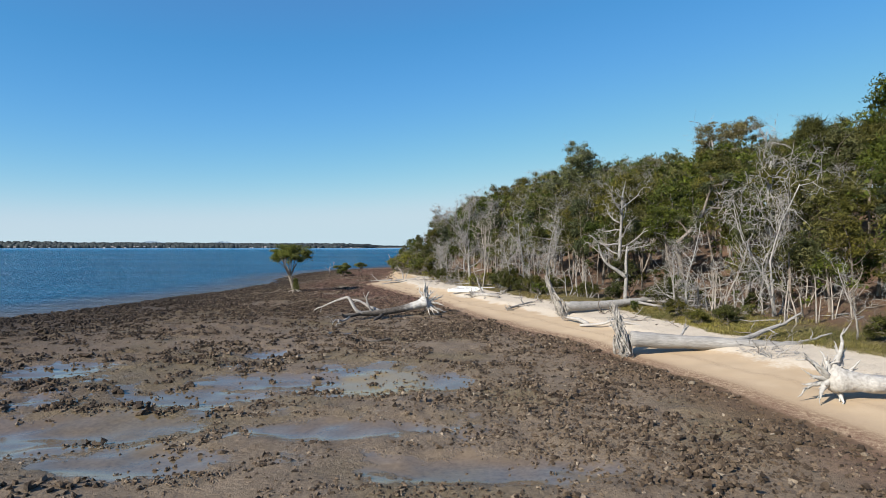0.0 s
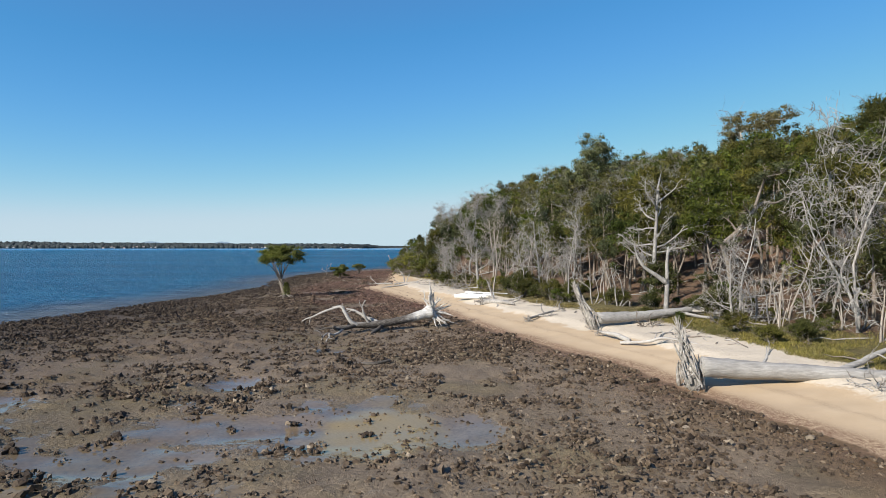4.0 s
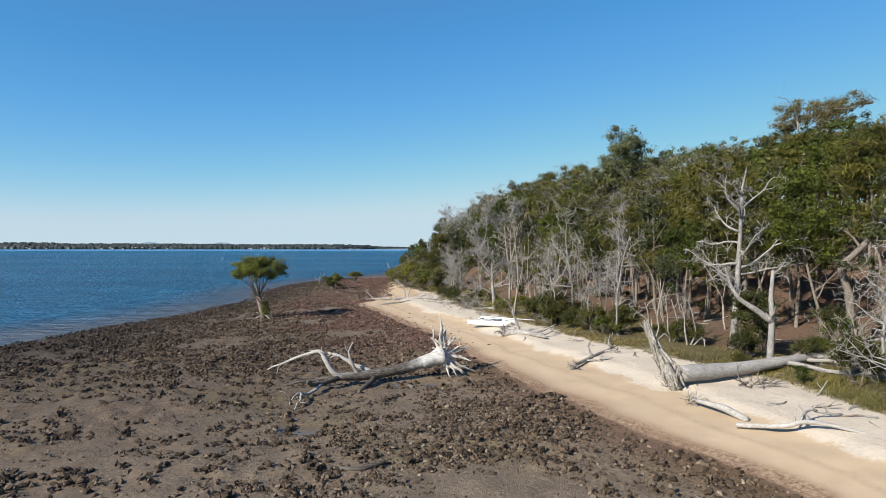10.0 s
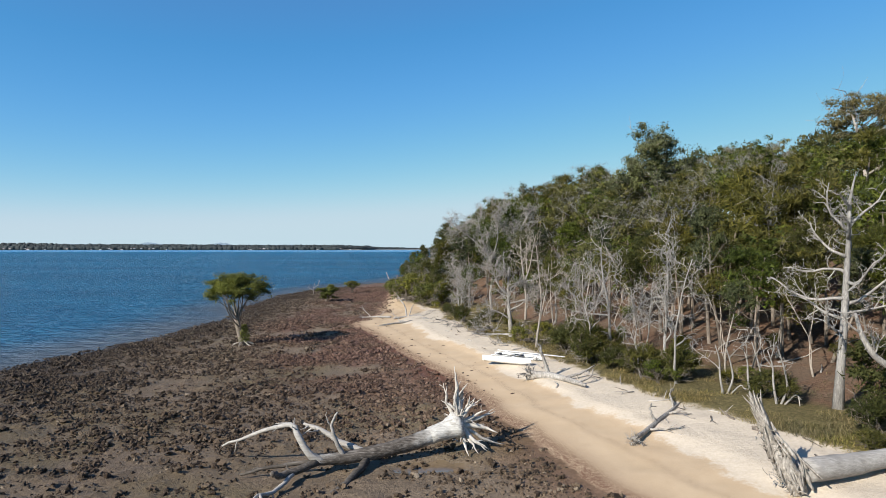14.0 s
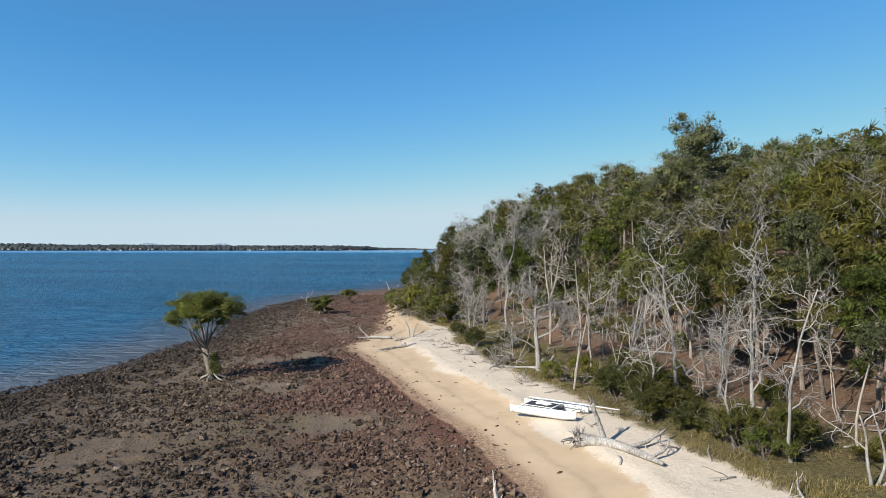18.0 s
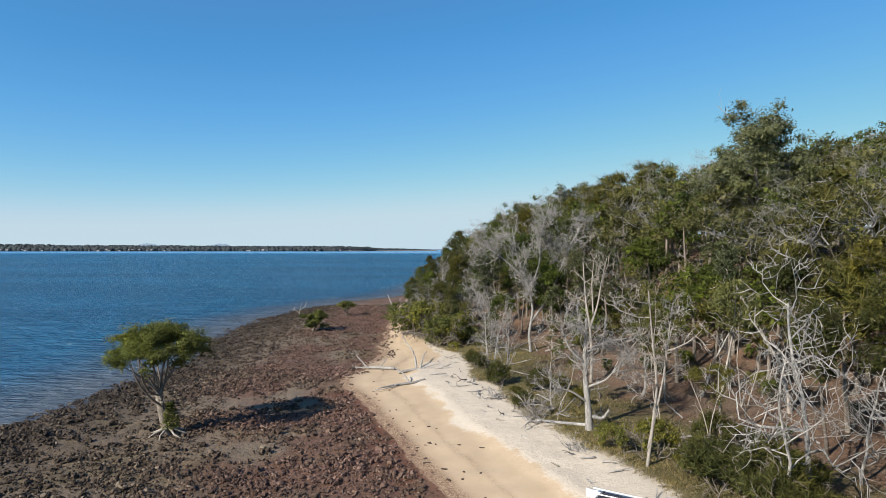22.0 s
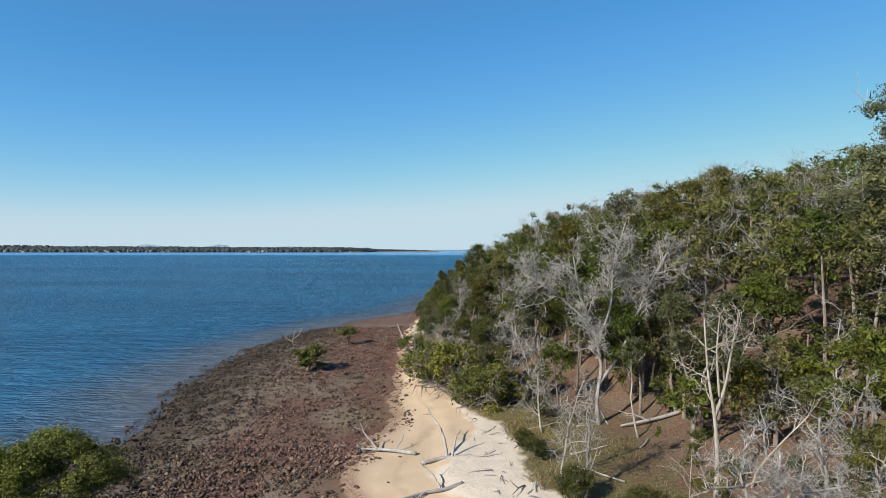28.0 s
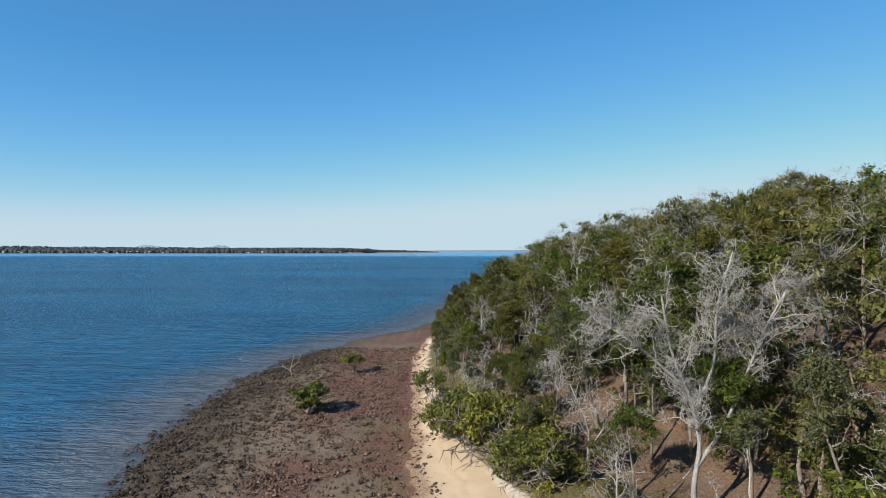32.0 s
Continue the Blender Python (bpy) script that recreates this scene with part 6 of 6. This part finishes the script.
# ---- beached catamaran ----
def build_catamaran():
    """Small beach catamaran: two hulls, two cross beams, trampoline, lowered mast, rudders."""
    a, b = np.array([0.85, 88.8]), np.array([4.55, 86.0])
    along = unit(b - a)
    turn = math.degrees(math.atan2(along[1], along[0]))
    mid = (a + b) / 2 + np.array([-along[1], along[0]]) * 1.0
    z = gz(*mid)
    ob = empty("catamaran", mid[0], mid[1], z, "white beach catamaran with lowered mast on the sand", "boat")
    ob.rotation_euler = (0, radians(-1.5), radians(turn))

    def hull(side):
        s = Shape()
        n, rings = 17, []
        for i in range(n):
            f = i / (n - 1)
            x = -2.3 + 4.6 * f
            w = 0.20 * min(1.0, (1 - f) * 3.2 + 0.08) * min(1.0, f * 5 + 0.65)
            keel = 0.03 + 0.34 * max(0, f - 0.78) ** 1.3 * 3.2
            deck = 0.52 + 0.10 * f
            prof = [(0, keel), (w * 0.75, keel + 0.12), (w, deck - 0.16), (w * 0.92, deck), (0, deck + 0.03), (-w * 0.92, deck), (-w, deck - 0.16), (-w * 0.75, keel + 0.12)]
            rings.append([(x, side + py, pz) for py, pz in prof])
        v = np.array(rings).reshape(-1, 3)
        q = [(i * 8 + j, i * 8 + (j + 1) % 8, i * 8 + 8 + (j + 1) % 8, i * 8 + 8 + j) for i in range(n - 1) for j in range(8)]
        q += [(0, 1, 2, 3), (0, 3, 4, 5), (0, 5, 6, 7), (128, 131, 130, 129), (128, 133, 132, 131), (128, 135, 134, 133)]
        s.add(v, q)
        h = piece("hull", s.mesh("hull", True), MAT["white"], ob)
        st = Shape()
        st.tube([(-2.2, side - 0.205, 0.46), (0.0, side - 0.205, 0.50), (1.5, side - 0.19, 0.53)], [0.012] * 3, 4)
        piece("stripe", st.mesh("stripe"), MAT["blue"], h)
        r = Shape()
        r.box((-2.5, side - 0.02, 0.12), (-2.28, side + 0.02, 0.56))
        piece("rudder", r.mesh("rudder"), MAT["white"], h)

    hull(-1.0)
    hull(1.0)
    for x in (-1.55, 0.55):
        s = Shape()
        s.tube([(x, -1.1, 0.62), (x, 1.1, 0.62)], [0.05, 0.05], 8)
        piece("cross_beam", s.mesh("cross_beam", True), MAT["metal"], ob)
    s = Shape()
    s.box((-1.5, -0.85, 0.585), (0.5, 0.85, 0.60))
    piece("trampoline", s.mesh("trampoline"), MAT["mesh"], ob)
    for y0 in (-0.92, 0.92):
        s = Shape()
        s.tube([(-1.6, y0, 0.66), (0.6, y0, 0.66)], [0.022, 0.022], 6)
        piece("side_rail", s.mesh("side_rail", True), MAT["white"], ob)
    s = Shape()
    s.tube([(-1.9, 0.55, 0.82), (1.5, 0.75, 0.74), (4.4, 0.95, 0.66)], [0.05, 0.05, 0.04], 7)
    piece("mast", s.mesh("mast", True), MAT["metal"], ob)
    s = Shape()
    s.tube([(-1.7, 0.15, 0.72), (1.9, 0.35, 0.70)], [0.035, 0.03], 6)
    piece("boom", s.mesh("boom", True), MAT["white"], ob)
    s = Shape()
    rng = np.random.default_rng(3)
    s.tube([(-0.9, -0.3, 0.68), (-0.5, -0.2, 0.74), (-0.1, -0.3, 0.72), (0.2, -0.1, 0.68)], [0.06, 0.16, 0.14, 0.05], 8, lumpy=0.25, rng=rng)
    piece("furled_sail", s.mesh("furled_sail", True), MAT["white"], ob)
    for x0, x1 in ((1.95, 2.25), (2.05, 2.2)):
        s = Shape()
        s.tube([(x0, -0.98, 0.66), (x1, 0.98, 0.66)], [0.02, 0.02], 5)
        piece("bow_strut", s.mesh("bow_strut"), MAT["metal"], ob)


build_catamaran()


# ---- shrubs and grass on the bank ----
def plant_shrubs():
    for y in np.arange(30, 132, 1.9):
        for d in (0.6, 3.0):
            yy, dd = y + CRNG.uniform(-0.9, 0.9), d + CRNG.uniform(-0.8, 2.2)
            dense = 79 < yy < 97
            if CRNG.random() < (0.15 if dense else 0.72):
                continue
            stand("shrub", float(edge("g", yy)) + dd, yy, CRNG.uniform(0.55, 1.2) * (1.25 if dense else 1.0), int(CRNG.choice(3, p=(0.08, 0.80, 0.12))), tall=CRNG.uniform(0.7, 1.3))
    for k in range(30):
        yy = CRNG.uniform(45, 125)
        stand("shrub", float(edge("g", yy)) + CRNG.uniform(5, 18), yy, CRNG.uniform(0.5, 1.0))


plant_shrubs()
for k, (x, y, sc) in enumerate(((-6.2, 136.4, 2.7), (-7.0, 139.0, 3.1), (-8.0, 142.2, 3.0), (-4.8, 140.0, 3.3), (-8.8, 145.8, 2.5), (-4.0, 136.8, 2.4), (-9.8, 150.3, 2.4), (-10.6, 155.6, 2.3), (-3.0, 134.6, 1.5), (-5.4, 134.4, 1.7), (-11.2, 161.0, 2.1), (-6.6, 146.5, 2.8))):
    stand("shrub", x, y, sc, 2, turn=k * 50, label="dense yellow-green bush overhanging the beach")
stand("shrub", 18.4, 60.2, 0.6, 0, label="green shrub growing beside the fallen trunk")
stand("shrub", 23.5, 66.5, 1.5, 0, label="dark-green shrub at the foot of the trees")


def grass_tufts(seed, n, y0, y1, material, label):
    rng = np.random.default_rng(seed)
    y = rng.uniform(y0, y1, n)
    d = np.abs(rng.normal(0, 4.5, n)) - 0.3
    x = edge("g", y) + d
    keep = vnoise(x, y, 2.4) + 0.25 * (y < 64) > 0.50 - 0.1 * (d < 2)
    x, y = x[keep], y[keep]
    z = ground_z(x, y)
    n = len(x)
    s = Shape()
    for blade in range(6):
        a = rng.uniform(0, 2 * math.pi, n)
        h, lean = rng.uniform(0.12, 0.5, n) * 0.64 * np.clip(vnoise(x, y, 1.1) * 1.6, 0.4, 1.4), rng.uniform(0.05, 0.45, n)
        bx, by = x + rng.normal(0, 0.16, n), y + rng.normal(0, 0.16, n)
        w = 0.016
        v = np.stack([np.stack([bx - w * np.sin(a), by + w * np.cos(a), z - 0.02], 1), np.stack([bx + w * np.sin(a), by - w * np.cos(a), z - 0.02], 1),
                      np.stack([bx + lean * np.cos(a), by + lean * np.sin(a), z + h], 1)], 1).reshape(-1, 3)
        s.add(v, None, np.arange(n * 3).reshape(-1, 3))
    tagged(piece("grass", s.mesh("grass"), MAT[material]), label, "grass", kind="stuff")


grass_tufts(15, 9500, 22, 66, "grass", "tufts of yellow-green coastal grass behind the beach")
grass_tufts(16, 14000, 66, 134, "straw_grass", "sparse straw-coloured and olive grass on the bank")


# ---- litter under the trees ----
def drift_sticks():
    """Small driftwood along the top of the beach."""
    rng = np.random.default_rng(71)
    for k in range(95):
        y = rng.uniform(46, 133)
        s, g = float(edge("s", y)), float(edge("g", y))
        x = g - abs(rng.normal(0, 0.16)) * (g - s) - 0.2
        z = gz(x, y)
        a, ln = rng.uniform(0, 2 * math.pi), rng.uniform(0.35, 1.9)
        sh = Shape()
        path = limb_path((0, 0, 0.05), (math.cos(a), math.sin(a), 0.08), ln, 4, 0.16, 0.0, rng)
        path[1:, 2] = np.maximum(path[1:, 2], 0.03)
        w = rng.uniform(0.025, 0.075)
        sh.tube(path, np.linspace(w, w * 0.35, 5), 5)
        if ln > 0.8:
            sh.tube(limb_path(path[2], turned(unit(path[3] - path[2]), 0.9, rng), ln * 0.4, 3, 0.2, 0.05, rng), np.linspace(w * 0.6, w * 0.25, 4), 4)
        ob = piece("drift_stick", sh.mesh("drift_stick", True), MAT["drift" if k % 3 else "bark"])
        ob.location = (x, y, z)
        tagged(ob, "small grey driftwood stick on dry sand", "driftwood", "drift sticks")


drift_sticks()


def fallen_sticks():
    rng = np.random.default_rng(23)
    for k in range(70):
        y = rng.uniform(40, 135)
        d = rng.uniform(1.0, 20)
        x = float(edge("g", y)) + d
        z = gz(x, y)
        s = Shape()
        a = rng.uniform(0, math.pi)
        ln = rng.uniform(1.0, 4.5)
        path = limb_path((0, 0, 0.08), (math.cos(a), math.sin(a), 0.02), ln, 5, 0.12, 0.0, rng)
        path[:, 2] = [gz(x + p[0], y + p[1]) - z + 0.06 + 0.05 * i * rng.random() for i, p in enumerate(path)]
        s.tube(path, np.linspace(0.07, 0.025, 6), 5)
        ob = piece("fallen_branch", s.mesh("fallen_branch", True), MAT["dead" if k % 3 else "bark"])
        ob.location = (x, y, z)
        tagged(ob, "dead grey branch lying on leaf litter", "branch", "fallen branches")


fallen_sticks()


def beach_scraps():
    """Lumps of weed and rock strewn over the damp sand."""
    rng = np.random.default_rng(29)
    proto = clod_mesh(rng)
    for k in range(170):
        y = rng.uniform(78, 118) if k < 80 else rng.uniform(118, 165)
        f = abs(rng.normal(0, 0.22)) if k < 80 else abs(rng.normal(0, 0.20)) - 0.05
        s, g = float(edge("s", y)), float(edge("g", y))
        x = s + f * (g - s)
        ob = piece("stone", proto.copy() if k == 0 else bpy.data.meshes["scrap"], MAT["clod"]) if k == 0 else new("stone", bpy.data.meshes["scrap"])
        if k == 0:
            ob.data.name = "scrap"
        r = rng.uniform(0.05, 0.15) * (1.7 if k >= 80 else 1.0)
        ob.location = (x, y, gz(x, y) + r * 0.1)
        ob.scale = (r * rng.uniform(1.0, 2.0), r, r * 0.35)
        ob.rotation_euler = (0, 0, rng.uniform(0, 6))
        tagged(ob, "dark weed-covered stone on damp sand", "stone", "stones on the beach")


def clod_mesh(rng):
    v = ICO_V * rng.uniform(0.65, 1.3, (12, 1))
    return mesh_of("clod", v, (), ICO_T, floats=dict(alga=np.full(12, 0.6), shore=np.full(12, 0.4)))


beach_scraps()


def mud_clods():
    """Oyster clumps and clods all over the flat: the near ones singly, the rest as one sheet."""
    rng = np.random.default_rng(41)
    n = 500000
    y = 17 + np.where(rng.random(n) < 0.62, 112, 190) * rng.random(n) ** 1.1
    w, s = edge("w", y), edge("s", y)
    t = rng.random(n)
    x = w - 1.5 + t * (s - w + np.where(y > 122, 3.6, 1.4))
    side = np.abs(x + 3) < 0.95 * (y + 14)
    dens = np.clip(vnoise(x, y, 6.0) * 1.5 - 0.25, 0, 1) * 0.75 + 0.5 * np.clip(vnoise(x + 90, y, 1.7) * 2 - 0.8, 0, 1)
    dens = np.maximum(dens, 0.4 * (y > 125))
    dens = dens * np.interp((x - w), [0, 3, 14, 30], [1.2, 1.4, 1.05, 0.98]) * np.where(x > s - 0.6, 0.3, np.where(s - x < 3.5, 0.85, 1.0))
    dens = dens * np.interp(y, [17, 45, 60, 120, 140, 230], [0.9, 0.95, 1.0, 1.1, 2.0, 2.0])
    for px, py, rx, ry in POOLS:
        dens = dens * (1 - 0.88 * np.exp(-((((x - px) / rx) ** 2 + ((y - py) / ry) ** 2) ** 2)))
    dens = dens * (1 + 2.6 * np.clip((x + 12) / 10, 0, 1) * np.clip((72 - y) / 16, 0, 1))
    knot = np.clip(vnoise(x + 7, y + 3, 0.62) * 3.2 - 1.05, 0.06, 1.7) * np.clip(vnoise(x, y + 61, 2.3) * 2.2 - 0.3, 0.25, 1.4)
    dens = dens * (knot + (1 - knot) * np.maximum(np.clip((y - 52) / 45, 0, 0.65), 0.85 * np.clip((x + 6) / 6, 0, 1)))
    keep = side & (rng.random(n) < dens * 0.27)
    x, y = x[keep], y[keep]
    n = len(x)
    size = np.clip(np.exp(rng.normal(-2.36, 0.42, n)), 0.03, 0.26) * np.interp(y, [20, 60, 120, 140, 200], [0.95, 1.02, 1.02, 1.0, 1.1]) * (1 - 0.22 * np.clip((x + 14) / 10, 0, 1) * np.clip((72 - y) / 16, 0, 1))
    z = ground_z(x, y) + size * 0.12
    near = np.argsort((x + 3) ** 2 * 0.35 + (y - 24) ** 2)
    big = near[(size[near] > 0.12)][:260]
    mask = np.ones(n, bool)
    mask[big] = False
    variants = []
    for k in range(8):
        heap = Shape()
        for _ in range(6):
            heap.add(ICO_V * rng.uniform(0.5, 1.3, (12, 1)) * rng.uniform(0.32, 0.6) * (1.2, 0.8, 0.9) + rng.normal(size=3) * (0.6, 0.6, 0.25), None, ICO_T)
        variants.append(heap.mesh("oyster_clump"))
    for me in variants:
        me.materials.append(MAT["clod"])
    for k, i in enumerate(big):
        ob = new("oyster_clump", variants[k % 8])
        ob.parent = ground
        ob.location = (x[i], y[i], z[i])
        ob.scale = (size[i] * 0.95, size[i] * 0.8, size[i] * 0.6)
        ob.rotation_euler = (0, 0, k * 1.3)
    x, y, z, size = x[mask], y[mask], z[mask], size[mask]
    # the larger lumps are heaps of a few shells each
    heap = np.repeat(np.arange(len(x)), np.where(size > 0.16, 5, np.where(size > 0.115, 3, 1)))
    many = size[heap] > 0.115
    lie = size[heap] * np.where(many, 1.05, 0.0)
    x, y, z = x[heap] + rng.normal(size=len(heap)) * lie, y[heap] + rng.normal(size=len(heap)) * lie, z[heap] + np.where(many, rng.uniform(-0.2, 0.5, len(heap)) * size[heap], 0)
    size = size[heap] * np.where(many, rng.uniform(0.45, 0.78, len(heap)), 0.95)
    small = size < 0.10
    for which, sel in (("mud_clods", ~small), ("mud_crumbs", small)):
        cx, cy, cz, cs = x[sel], y[sel], z[sel], size[sel]
        k = len(cx)
        if which == "mud_clods":
            shape, faces = ICO_V, np.array([f for f in ICO_T if ICO_V[f][:, 2].mean() > -0.45])
        else:
            ring = np.arange(5) * 2 * math.pi / 5
            shape = np.vstack([np.stack([np.cos(ring), np.sin(ring), 0 * ring - 0.3], 1), [(0.45, 0.2, 0.7), (-0.4, -0.2, 0.65)]])
            faces = np.array([(0, 1, 5), (1, 2, 6), (1, 6, 5), (2, 3, 6), (3, 4, 6), (4, 5, 6), (4, 0, 5)])
        m = len(shape)
        jag = rng.uniform(0.42, 1.45, (k, m, 1))
        stretch = np.stack([rng.uniform(0.8, 1.5, k), rng.uniform(0.7, 1.2, k), rng.uniform(0.6, 1.15, k)], 1)[:, None, :]
        v = shape[None] * jag * stretch * cs[:, None, None]
        a = rng.uniform(0, 2 * math.pi, k)[:, None]
        vx = v[:, :, 0] * np.cos(a) - v[:, :, 1] * np.sin(a)
        vy = v[:, :, 0] * np.sin(a) + v[:, :, 1] * np.cos(a)
        v = np.stack([vx + cx[:, None], vy + cy[:, None], v[:, :, 2] + cz[:, None]], -1)
        t = (faces[None] + np.arange(k)[:, None, None] * m).reshape(-1, 3)
        al = np.repeat(alga_of(cx, cy), m)
        tagged(piece(which, mesh_of(which, v, (), t, floats=dict(alga=al, weedy=np.repeat(weedy_of(cx, cy).clip(0, 1), m), shore=np.repeat(np.clip(1.2 - (cx - edge("w", cy)) * np.clip(54 / (edge("s", cy) - edge("w", cy)), 1, 3.5) / 24, 0, 1), m))), MAT["clod"], ground), kind="stuff")


mud_clods()


# what was never planted goes
for slots in KIND.values():
    for proto, used in slots:
        if not used:
            for ob in (*proto.children_recursive, proto):
                bpy.data.objects.remove(ob)
